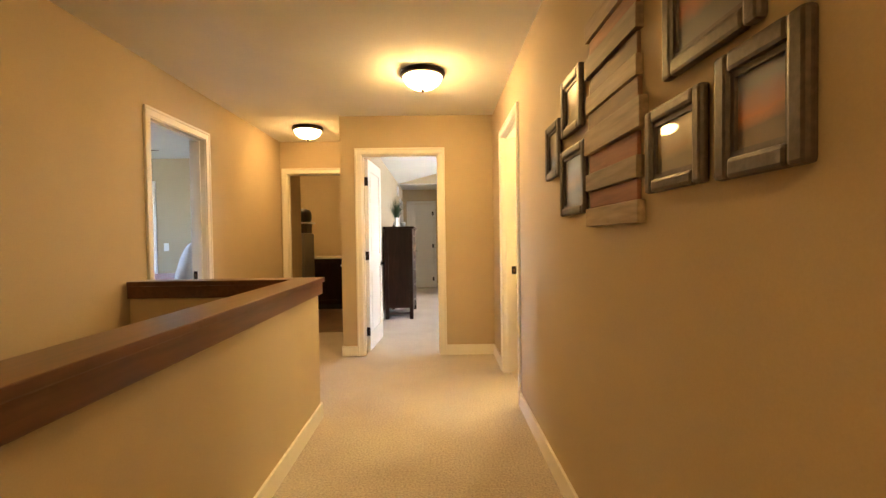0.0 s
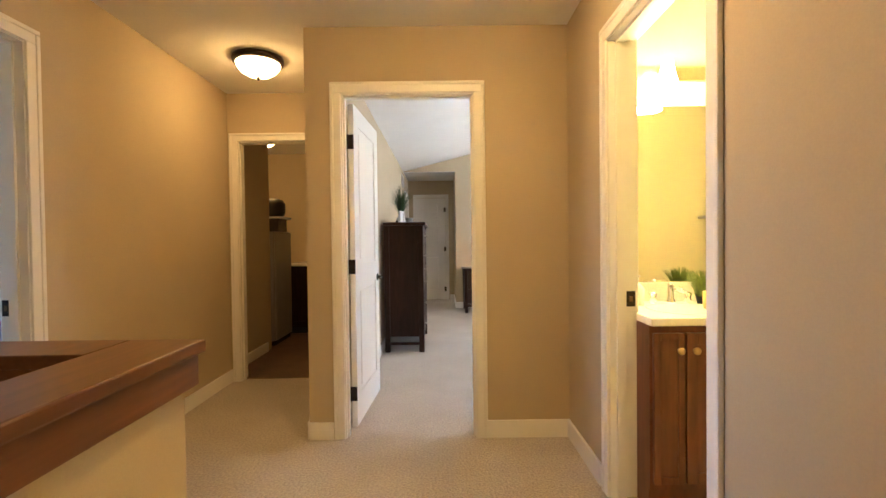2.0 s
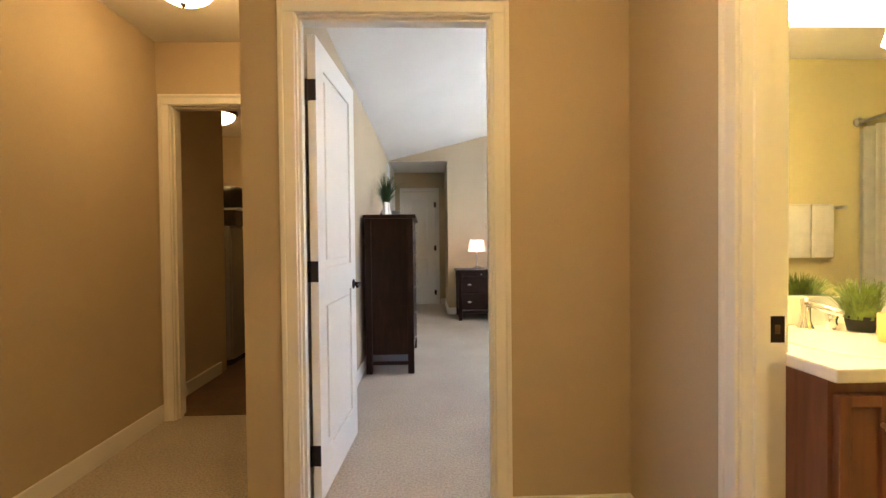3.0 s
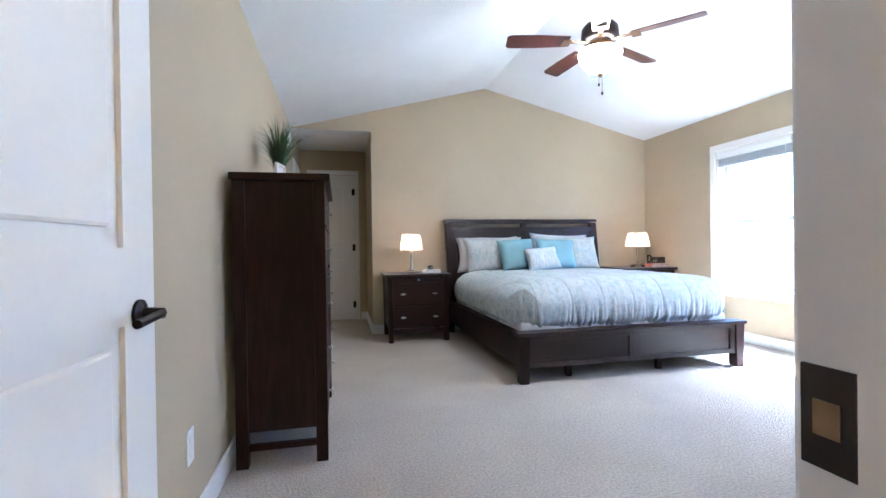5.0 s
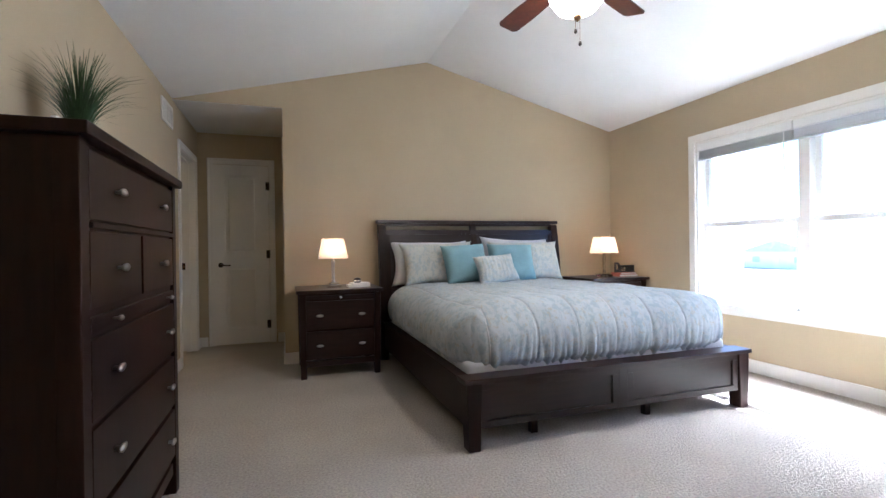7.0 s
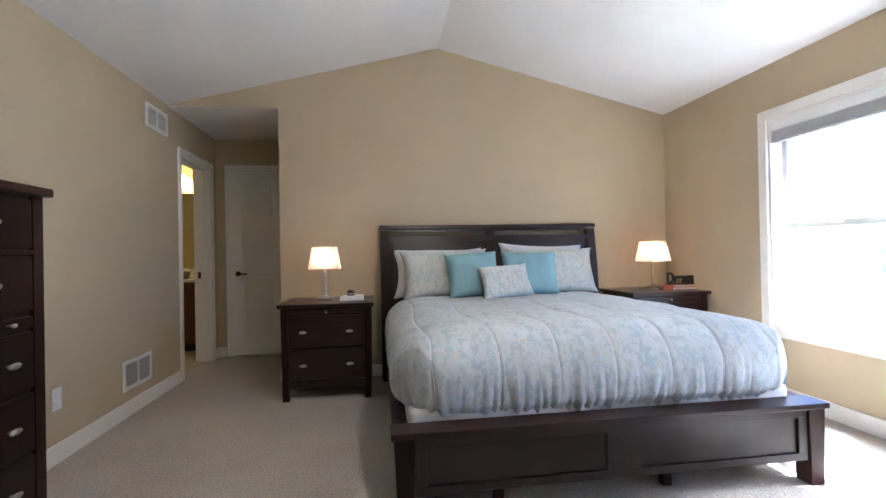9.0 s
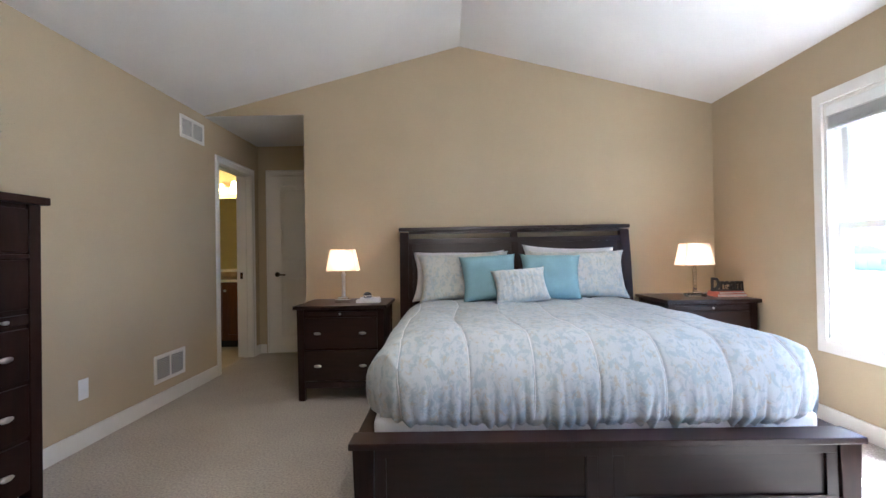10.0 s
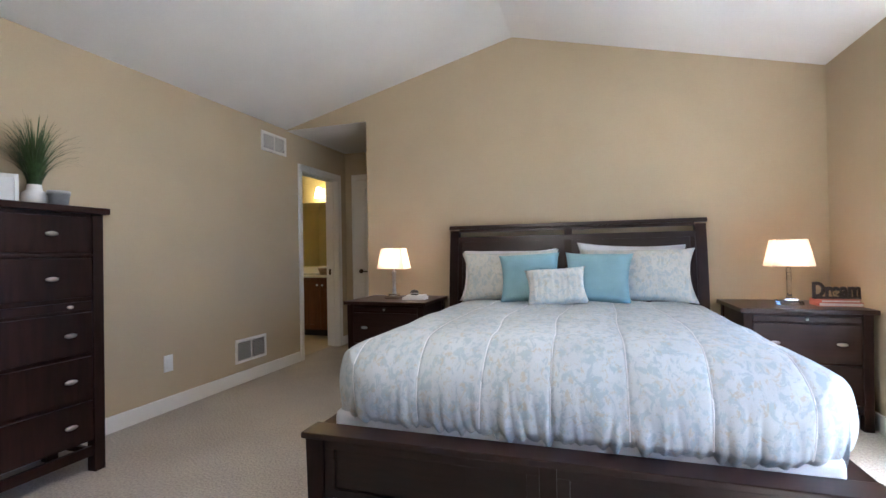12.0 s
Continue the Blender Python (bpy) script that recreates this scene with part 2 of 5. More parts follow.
def thing(name, label, category, at=(0, 0, 0), turn=0, group="", kind=""):
    ob = new(name)
    ob.matrix_world = pose(*at, 0, 0, turn)
    ob.empty_display_size = 0.1
    return tagged(ob, label, category, group, kind)


def structure(name, bm, material, label, category):
    return tagged(part(name, bm, material), label, category, "", "structure")


def with_holes(axis, a0, a1, b0, b1, z0, z1, holes):
    """A wall along y (axis 'x', thickness a0..a1) or along x, with rectangular openings (b0, b1, z0, z1)."""
    bm = bmesh.new()

    def put(p0, p1, q0, q1):
        if p1 - p0 > 1e-4 and q1 - q0 > 1e-4:
            bx(bm, *((a0, a1, p0, p1) if axis == "x" else (p0, p1, a0, a1)), q0, q1)
    at = b0
    for h0, h1, l0, l1 in sorted(holes):
        put(at, h0, z0, z1)
        put(h0, h1, z0, l0)
        put(h0, h1, l1, z1)
        at = h1
    put(at, b1, z0, z1)
    return bm


# ---- structure ----
H = 2.44
bm = bmesh.new()
for r in ((-6.0, -1.74, -3.0, 12.3), (-1.74, -0.56, 2.87, 12.3), (-0.56, 4.18, -3.0, 12.3)):
    bx(bm, r[0], r[1], r[2], r[3], -0.12, 0)
structure("floor", bm, CARPET, "beige cut-pile carpet over the whole storey", "floor")
structure("floor_stairwell", box(-1.74, -0.56, -3.0, 2.87, -2.8, -2.7), CARPET, "carpeted landing at the foot of the stairwell", "floor")
structure("floor_laundry", box(-3.0, -0.68, 5.80, 8.4, 0, 0.006), VINYL, "brown vinyl floor in the laundry", "floor")
structure("floor_bath", box(0.93, 4.0, 2.55, 4.28, 0, 0.006), BATHTILE, "cream tiled bathroom floor", "floor")
structure("floor_master_bath", box(-3.2, -0.62, 9.2, 11.9, 0, 0.006), BATHTILE, "cream tiled floor of the master bath", "floor")

LX, RX = -1.68, 0.87
structure("wall_hall_left", with_holes("x", LX - 0.12, LX, -3.0, 5.73, -2.7, H, [(3.05, 3.84, 0.0, 2.075)]), WALL, "tan painted hall wall with a doorway", "wall")
structure("wall_hall_right", with_holes("x", RX, RX + 0.12, -3.0, 4.28, 0, H, [(3.09, 3.895, 0.0, 2.075)]), WALL, "tan painted hall wall hung with pictures", "wall")
structure("wall_hall_back", box(-1.8, 0.99, -3.12, -3.0, -2.7, H), WALL, "tan painted wall closing the hall", "wall")
structure("wall_bath_back", box(RX, 4.03, 4.28, 4.56, 0, H), WALL, "painted wall behind the vanity", "wall")
structure("wall_hall_end", with_holes("y", 4.545, 4.655, -0.68, 4.03, 0, 3.1, [(-0.478, 0.328, 0.0, 2.062)]), WALL, "tan painted wall with the bedroom doorway", "wall")
structure("wall_laundry_front", with_holes("y", 5.73, 5.85, LX, -0.68, 0, H, [(-1.61, -0.83, 0.0, 2.05)]), WALL, "tan painted wall with the laundry doorway", "wall")
structure("wall_bedroom_left", with_holes("x", -0.68, -0.53, 4.655, 11.05, 0, H, [(10.11, 10.86, 0.0, 2.03)]), WALL, "tan painted bedroom wall", "wall")
WY0, WY1, WZ0, WZ1 = 5.80, 8.665, 0.52, 2.01
structure("wall_bedroom_right", with_holes("x", 4.03, 4.18, 4.56, 10.0, -3.2, H, [(WY0, WY1, WZ0, WZ1)]), WALL, "tan painted bedroom wall with a wide window", "wall")
structure("wall_bedroom_back", prism([(0.371, 0), (4.03, 0), (4.03, 2.44), (1.785, 3.05), (-0.53, 2.44), (-0.53, 2.387), (0.371, 2.387)], 9.88, 10.0),
          WALL, "tan painted gable wall behind the bed", "wall")
structure("wall_alcove_right", box(0.371, 0.49, 10.0, 11.05, 0, 2.45), WALL, "tan painted wall of the closet passage", "wall")
structure("wall_alcove_back", box(-0.68, 0.49, 11.05, 11.17, 0, 2.45), WALL, "tan painted wall round the closet door", "wall")
structure("wall_laundry_left", box(-1.90, -1.78, 5.85, 6.80, 0, H), WALL, "tan painted laundry wall", "wall")
structure("wall_laundry_back", box(-3.12, -0.68, 8.4, 8.52, 0, H), WALL, "tan painted laundry wall", "wall")
structure("wall_laundry_west", box(-3.12, -3.0, 6.92, 8.4, 0, H), WALL, "tan painted laundry wall", "wall")
structure("wall_guest_far", box(-5.9, -1.78, 6.80, 6.92, 0, H), WALL, "tan painted guest room wall", "wall")
structure("wall_guest_near", box(-5.9, -1.8, 1.38, 1.5, 0, H), WALL, "tan painted guest room wall", "wall")
structure("wall_guest_west", with_holes("x", -5.9, -5.8, 1.5, 6.8, 0, H, [(2.8, 5.0, 0.7, 2.0)]), WALL, "tan painted guest room wall with a window", "wall")
structure("wall_guest_east", box(-1.90, LX, 5.73, 5.85, 0, H), WALL, "tan painted guest room wall", "wall")
structure("wall_bath_near", box(0.99, 4.0, 2.43, 2.55, 0, H), BATHWALL, "cream painted bathroom wall with a towel rail", "wall")
structure("wall_bath_east", box(4.0, 4.12, 2.43, 4.56, 0, H), BATHWALL, "cream painted bathroom wall", "wall")
structure("wall_bath_lining", box(0.99, 4.0, 4.272, 4.28, 0, H), BATHWALL, "cream painted wall above the vanity", "wall")
structure("wall_master_bath_back", box(-3.2, -0.68, 11.9, 12.0, 0, H), BATHWALL, "cream painted wall of the master bath", "wall")
structure("wall_master_bath_east", box(-0.68, -0.56, 11.17, 12.0, 0, H), BATHWALL, "cream painted wall of the master bath", "wall")
structure("wall_master_bath_near", box(-3.2, -0.68, 9.1, 9.2, 0, H), BATHWALL, "cream painted wall of the master bath", "wall")
structure("wall_master_bath_west", box(-3.3, -3.2, 9.1, 12.0, 0, H), BATHWALL, "cream painted wall of the master bath", "wall")

bm = bmesh.new()
bx(bm, -6.0, 4.18, -3.12, 4.60, H, H + 0.1)
bx(bm, -6.0, -0.55, 4.60, 12.1, H, H + 0.1)
structure("ceiling_flat", bm, CEIL, "white painted flat ceiling", "ceiling")
structure("ceiling_alcove", box(-0.53, 0.371, 9.884, 11.05, 2.383, 2.386), CEIL, "white painted low ceiling of the passage", "ceiling")
RIDGE_X, RIDGE_Z, EAVE_Z = 1.785, 2.973, 2.402
for nm, x1 in (("ceiling_slope_west", -0.56), ("ceiling_slope_east", 4.06)):
    k = (RIDGE_Z - EAVE_Z) / 2.28
    ze = RIDGE_Z - k * abs(x1 - RIDGE_X)
    structure(nm, prism([(RIDGE_X, RIDGE_Z), (x1, ze), (x1, ze + 0.06), (RIDGE_X, RIDGE_Z + 0.06)], 4.64, 9.92), CEIL, "white painted sloping ceiling", "ceiling")
structure("roof", prism([(RIDGE_X, 3.25), (4.87, 2.53), (4.87, 2.44), (4.18, 2.52), (RIDGE_X, 3.12), (-6.2, 2.62), (-6.2, 2.75)], -3.3, 12.4), BRONZE, "dark shingled roof above the rooms", "roof")


def baseboard(runs):
    """Runs of (x0, x1, y0, y1) footprints; the boards have a rounded top."""
    for r in runs:
        structure("baseboard", box(r[0], r[1], r[2], r[3], 0, 0.105, 0.004), WHITE, "white painted baseboard on the carpet", "baseboard")


B = 0.015
baseboard([(-0.68, -0.535, 4.545 - B, 4.545), (0.38, RX - B, 4.545 - B, 4.545), (RX - B, RX, 3.98, 4.545), (RX - B, RX, -3.0, 3.03),
           (LX, LX + B, 3.90, 5.73), (LX, LX + B, 2.95, 2.99), (-0.68 - B, -0.68, 4.545, 5.73), (-0.775, -0.695, 5.73 - B, 5.73),
           (-0.53, -0.53 + B, 5.5, 10.05), (-0.53, -0.53 + B, 10.92, 11.05), (0.371, 4.03, 9.88 - B, 9.88), (4.03 - B, 4.03, 4.68, 9.88 - B),
           (0.371 - B, 0.371, 9.88, 11.05), (-0.53 + B, -0.445, 11.05 - B, 11.05), (0.285, 0.371 - B, 11.05 - B, 11.05), (-1.78, -1.78 + B, 5.85, 6.80),
           (-0.50, -0.50 + B, -3.0, 2.92), (0.38, 4.03, 4.655, 4.655 + B), (-0.60, -0.485, 2.905, 2.92)])

# half wall round the stairwell with its wooden cap
bm = box(-0.62, -0.50, -3.0, 2.905, -0.12, 0.86)
structure("wall_half_cross", box(LX, -0.62, 2.815, 2.905, -2.7, 0.86), WALL, "tan painted half wall across the stairwell", "wall")
structure("wall_stairwell", box(-0.62, -0.56, -3.0, 2.815, -2.7, -0.12), WALL, "tan painted stairwell wall", "wall")
structure("wall_half", bm, WALL, "tan painted half wall round the stairwell", "wall")
cap = thing("half_wall_cap", "brown stained wooden cap on the half wall", "railing cap", (0, 0, 0))
part("cap_board", box(-0.645, -0.462, -3.0, 2.938, 0.912, 0.943, 0.005), CAPWOOD, cap)
part("fascia", box(-0.498, -0.475, -3.0, 2.925, 0.835, 0.912, 0.003), CAPWOOD, cap)
part("fascia", box(-0.645, -0.622, -3.0, 2.812, 0.835, 0.912, 0.003), CAPWOOD, cap)
part("end_fascia", box(LX, -0.498, 2.907, 2.925, 0.835, 0.912, 0.003), CAPWOOD, cap)
part("cross_board", box(LX, -0.645, 2.785, 2.938, 0.912, 0.943, 0.004), CAPWOOD, cap)
part("cross_fascia", box(LX, -0.645, 2.79, 2.812, 0.835, 0.912, 0.003), CAPWOOD, cap)


# ---- doors ----
def casing(parent, axis, face, sign, b0, b1, top, width=0.064):
    """Moulded frame boards on one face of a wall."""
    over = 0.012

    def put(name, p0, p1, z0, z1, bead):
        f0, f1 = sorted((face, face + sign * 0.013))
        part(name, box(*((f0, f1, p0, p1) if axis == "x" else (p0, p1, f0, f1)), z0, z1, 0.004), WHITE, parent)
        f0, f1 = sorted((face, face + sign * 0.019))
        q0, q1, r0, r1 = bead
        part("casing_bead", box(*((f0, f1, q0, q1) if axis == "x" else (q0, q1, f0, f1)), r0, r1, 0.006), WHITE, parent)
    o0, o1, ot = b0 + over - width, b1 - over + width, top - over + width
    put("casing_side", o0, b0 + over, 0, ot - width, (o0 - 0.001, o0 + 0.02, 0, ot - 0.02))
    put("casing_side", b1 - over, o1, 0, ot - width, (o1 - 0.02, o1 + 0.001, 0, ot - 0.02))
    put("casing_head", o0, o1, ot - width, ot, (o0 - 0.001, o1 + 0.001, ot - 0.02, ot + 0.001))


def lining(parent, axis, a0, a1, b0, b1, top, t=0.018, stop=None):
    def put(name, p0, p1, z0, z1, q0=a0, q1=a1):
        part(name, box(*((q0, q1, p0, p1) if axis == "x" else (p0, p1, q0, q1)), z0, z1), WHITE, parent)
    put("jamb", b0, b0 + t, 0, top)
    put("jamb", b1 - t, b1, 0, top)
    put("head_jamb", b0 + t, b1 - t, top - t, top)
    if stop:
        put("door_stop", b0 + t, b0 + t + 0.011, 0, top - t, *stop)
        put("door_stop", b1 - t - 0.011, b1 - t, 0, top - t, *stop)
        put("door_stop", b0 + t, b1 - t, top - t - 0.011, top - t, *stop)


def leaf(parent, m, w, h, lever=True, hand=1):
    """A two-panel moulded leaf from x 0 (hinges) to w, thickness along y, with its lever and hinges."""
    t = 0.035
    s, mid, low = 0.115, 0.95, 0.2
    bm = box(0, s, -t / 2, t / 2, 0.012, h)
    bx(bm, w - s, w, -t / 2, t / 2, 0.012, h)
    for z0, z1 in ((0.012, low), (mid - 0.06, mid + 0.08), (h - s, h)):
        bx(bm, s, w - s, -t / 2, t / 2, z0, z1)
    lf = part("door_leaf", bm, WHITE, parent, "white painted two-panel door leaf")
    lf.matrix_basis = m
    for z0, z1 in ((low, mid - 0.06), (mid + 0.08, h - s)):
        bm = box(s, w - s, -0.008, 0.008, z0, z1)
        bx(bm, s + 0.035, w - s - 0.035, -0.0155, 0.0155, z0 + 0.035, z1 - 0.035, 0.007)
        part("door_panel", bm, WHITE, lf)
    if lever:
        for sg in (-1, 1):
            bm = lathe([(0.027, 0), (0.027, 0.006), (0.012, 0.012), (0.010, 0.045)], 20)
            bmesh.ops.rotate(bm, verts=bm.verts, matrix=Matrix.Rotation(radians(-90 * sg), 3, "X"))
            bmesh.ops.translate(bm, verts=bm.verts, vec=(w - 0.065, sg * t / 2, 0.905))
            rod((w - 0.065, sg * (t / 2 + 0.042), 0.905), (w - 0.17, sg * (t / 2 + 0.045), 0.90), 0.008, 10, bm)
            part("door_handle", bm, BRONZE, lf, "dark bronze lever handle")
    for z in (0.22, 1.02, 1.80):
        bm = rod((-0.004, hand * (t / 2 + 0.004), z - 0.045), (-0.004, hand * (t / 2 + 0.004), z + 0.045), 0.007, 10)
        bx(bm, -0.0035, -0.0005, -t / 2, t / 2, z - 0.045, z + 0.045)
        bx(bm, 0, 0.03, hand * t / 2 - 0.002, hand * t / 2 + 0.002, z - 0.045, z + 0.045)
        part("hinge", bm, BRONZE, lf, "dark bronze hinge")
    return lf


def doorway(name, label, axis, a0, a1, b0, b1, top=2.075, stop=None, sides=(1, 1)):
    d = thing(name, label, "door", (0, 0, 0), kind="structure")
    lining(d, axis, a0, a1, b0, b1, top, stop=stop)
    if sides[0]:
        casing(d, axis, a0, -1, b0, b1, top)
    if sides[1]:
        casing(d, axis, a1, 1, b0, b1, top)
    return d


def strike(parent, axis, a0, a1, b, side, z=0.905):
    p0, p1 = sorted((b, b + side * 0.003))
    part("strike_plate", box(*((a0, a1, p0, p1) if axis == "x" else (p0, p1, a0, a1)), z - 0.035, z + 0.035, 0.001), BRONZE, parent, "dark bronze strike plate")
    m = (a0 + a1) / 2
    p0, p1 = sorted((b + side * 0.003, b + side * 0.004))
    part("latch_hole", box(*((m - 0.007, m + 0.007, p0, p1) if axis == "x" else (p0, p1, m - 0.009, m + 0.009)), z - 0.012, z + 0.012), BRASSY, parent)


d = doorway("door_1", "white bedroom door standing open against the wall", "y", 4.545, 4.655, -0.478, 0.328, 2.062, stop=(4.57, 4.612))
leaf(d, pose(-0.440, 4.70, 0, 0, 0, 86.5), 0.735, 2.035)
strike(d, "y", 4.618, 4.655, 0.31, -1)
d = doorway("door_2", "white cased doorway to the hall bathroom", "x", RX, RX + 0.12, 3.09, 3.895, stop=(RX + 0.03, RX + 0.07))
strike(d, "x", RX + 0.075, RX + 0.115, 3.877, -1)
d = doorway("door_3", "white cased doorway to the guest room", "x", LX - 0.12, LX, 3.05, 3.84, stop=(LX - 0.08, LX - 0.04))
strike(d, "x", LX - 0.118, LX - 0.085, 3.822, -1)
d = doorway("door_4", "white cased doorway to the laundry", "y", 5.73, 5.85, -1.61, -0.83, 2.05, stop=(5.76, 5.80))
d = doorway("door_5", "white cased doorway to the master bath", "x", -0.68, -0.53, 10.11, 10.86, 2.03, stop=(-0.62, -0.58))
strike(d, "x", -0.655, -0.625, 10.842, -1)
d = thing("door_6", "white two-panel closet door, closed", "door", (0, 0, 0), kind="structure")
casing(d, "y", 11.05, -1, -0.382, 0.217, 2.052)
leaf(d, pose(0.203, 11.028, 0, 0, 0, 180), 0.571, 2.03)
d = thing("door_7", "white two-panel guest closet door, closed", "door", (0, 0, 0), kind="structure")
casing(d, "y", 6.80, -1, -4.552, -3.948, 2.052)
leaf(d, pose(-4.538, 6.778, 0), 0.576, 2.03, hand=-1)

# ---- bedroom window ----
win = thing("window_1", "white framed double window with raised blinds", "window", (0, 0, 0), kind="structure")
casing_boards = [(4.012, 4.03, WY0 - 0.07, WY0, WZ0 - 0.07, WZ1 + 0.07), (4.012, 4.03, WY1, WY1 + 0.07, WZ0 - 0.07, WZ1 + 0.07),
                 (4.010, 4.03, WY0 - 0.002, WY1 + 0.002, WZ1, WZ1 + 0.07), (4.010, 4.03, WY0 - 0.002, WY1 + 0.002, WZ0 - 0.07, WZ0)]
for c in casing_boards:
    part("window_frame", box(*c, 0.004), WHITE, win)
for c in ((4.03, 4.18, WY0, WY0 + 0.02, WZ0, WZ1), (4.03, 4.18, WY1 - 0.02, WY1, WZ0, WZ1), (4.03, 4.18, WY0 + 0.02, WY1 - 0.02, WZ1 - 0.02, WZ1), (4.0, 4.18, WY0 + 0.02, WY1 - 0.02, WZ0, WZ0 + 0.02)):
    part("window_reveal", box(*c), WHITE, win)
MID, MID2 = 7.735, 6.94
for y in (MID, MID2):
    part("mullion", box(4.06, 4.17, y - 0.04, y + 0.04, WZ0 + 0.02, WZ1 - 0.02, 0.003), WHITE, win)
for y0, y1 in ((WY0 + 0.02, MID2 - 0.04), (MID2 + 0.04, MID - 0.04), (MID + 0.04, WY1 - 0.02)):
    for sx, z0, z1 in ((4.125, 1.22, WZ1 - 0.02), (4.09, WZ0 + 0.02, 1.26)):
        sash = part("sash", with_holes("x", sx, sx + 0.032, y0, y1, z0, z1, [(y0 + 0.04, y1 - 0.04, z0 + 0.045, z1 - 0.04)]), PLASTIC, win, "white vinyl sash")
        pane = part("pane", box(sx + 0.013, sx + 0.017, y0 + 0.04, y1 - 0.04, z0 + 0.045, z1 - 0.04), GLASS, sash)
        pane.visible_shadow = False
    part("sash_lock", box(4.07, 4.09, (y0 + y1) / 2 - 0.03, (y0 + y1) / 2 + 0.03, 1.245, 1.262, 0.003), PLASTIC, win)
for y0, y1 in ((WY0 + 0.022, MID2 - 0.005), (MID2 + 0.005, MID + 0.055), (MID + 0.065, WY1 - 0.022)):
    bl = thing("window_blind", "grey-white slatted blind drawn up in the window", "blind", (4.06, (y0 + y1) / 2, 1.84), group="window blinds")
    hw = (y1 - y0) / 2
    part("valance", box(-0.032, 0.025, -hw, hw, 0.085, 0.148, 0.003), PLASTIC, bl, "white blind valance")
    # blinds on the near side of MID get the lit slat colour
    for k in range(10):
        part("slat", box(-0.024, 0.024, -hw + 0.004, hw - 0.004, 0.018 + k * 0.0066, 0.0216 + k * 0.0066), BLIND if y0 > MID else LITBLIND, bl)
    part("tilt_wand", rod((-0.028, -hw + 0.06, 0.1), (-0.03, -hw + 0.06, -0.62), 0.004, 8), PLASTIC, bl)
    part("bottom_rail", box(-0.025, 0.025, -hw, hw, 0, 0.014, 0.003), BLIND, bl)
part("crank_handle", box(4.055, 4.088, MID + 0.06, MID + 0.14, WZ0 + 0.021, WZ0 + 0.04, 0.004), PLASTIC, win)
w2 = thing("window_2", "white framed guest room window", "window", (0, 0, 0), kind="structure")
part("window_frame", with_holes("x", -5.87, -5.83, 2.8, 5.0, 0.7, 2.0, [(2.85, 3.87, 0.75, 1.95), (3.93, 4.95, 0.75, 1.95)]), PLASTIC, w2)

# ground and distance outside
GRASS = mat("dry_lawn", (0.34, 0.34, 0.26), 1.0, var=0.3, scale=0.4, grain=8, bump=0.3, depth=0.05)
ROADM = mat("pale_concrete", (0.40, 0.40, 0.39), 0.9, var=0.15, scale=0.5, grain=10, bump=0.1)
tagged(part("ground", box(-600, 900, -600, 600, -3.4, -3.2), GRASS), "flat pale lawn round the house", "ground", "", "structure")
tagged(part("road", box(18, 26, -300, 300, -3.2, -3.17), ROADM), "pale concrete street past the house", "road", "", "structure")
SIDING = mat("pale_siding", (0.78, 0.77, 0.75), 0.8, var=0.1, scale=1, grain=12, bump=0.1)
PANEM = mat("far_window_glass", (0.45, 0.47, 0.49), 0.15, var=0.1, bump=0)
SHINGLE = mat("grey_shingles", (0.60, 0.58, 0.56), 0.9, var=0.3, scale=2, grain=15, bump=0.3)
for hx, hy, hw in ((78, 34, 13), (80, 62, 12), (79, 92, 13), (80, 6, 12)):
    hs = thing("house", "pale sided suburban house across the street", "house", (hx, hy, -3.2), group="houses across the street")
    part("wall", box(0, 9, -hw / 2, hw / 2, 0, 2.9), SIDING, hs)
    bm = prism([(-hw / 2 - 0.5, 2.9), (hw / 2 + 0.5, 2.9), (0, 5.0)], -0.5, 9.5)
    bmesh.ops.rotate(bm, verts=bm.verts, matrix=Matrix.Rotation(radians(-90), 3, "Z"))
    part("roof", bm, SHINGLE, hs)
    for k in (-0.3, 0.3):
        wn = part("window", box(-0.06, 0, hw * k - 0.8, hw * k + 0.8, 0.9, 2.2), WHITE, hs)
        part("pane", box(-0.08, -0.06, hw * k - 0.7, hw * k + 0.7, 1.0, 2.1), PANEM, wn)
    part("door", box(-0.06, 0, -0.5, 0.5, 0, 2.1), WHITE, hs)


# ---- lamps of the hall ----
def ceiling_light(x, y, glass, z=H):
    c = thing("ceiling_light", "flush ceiling light with lit frosted bowl and bronze rim", "ceiling light", (x, y, z), group="flush ceiling lights")
    part("pan", lathe([(0.165, 0), (0.17, -0.02), (0.165, -0.035), (0.15, -0.04)]), BRONZE, c, "dark bronze rim", True)
    part("bowl", lathe([(0.145, -0.036), (0.140, -0.06), (0.118, -0.09), (0.08, -0.115), (0.03, -0.128), (0.005, -0.13)]), glass, c, "lit frosted glass bowl", True)
    part("finial", lathe([(0.012, -0.128), (0.014, -0.138), (0.006, -0.15), (0.002, -0.155)], 16), BRONZE, c, "", True)
    return c


ceiling_light(0.203, 3.33, BOWLGLASS)
# unseen light behind the start, added to warm the nearest hall walls
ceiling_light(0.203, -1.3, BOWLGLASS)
ceiling_light(-1.12, 4.99, NOOKGLASS)
ceiling_light(-1.97, 7.3, NOOKGLASS)


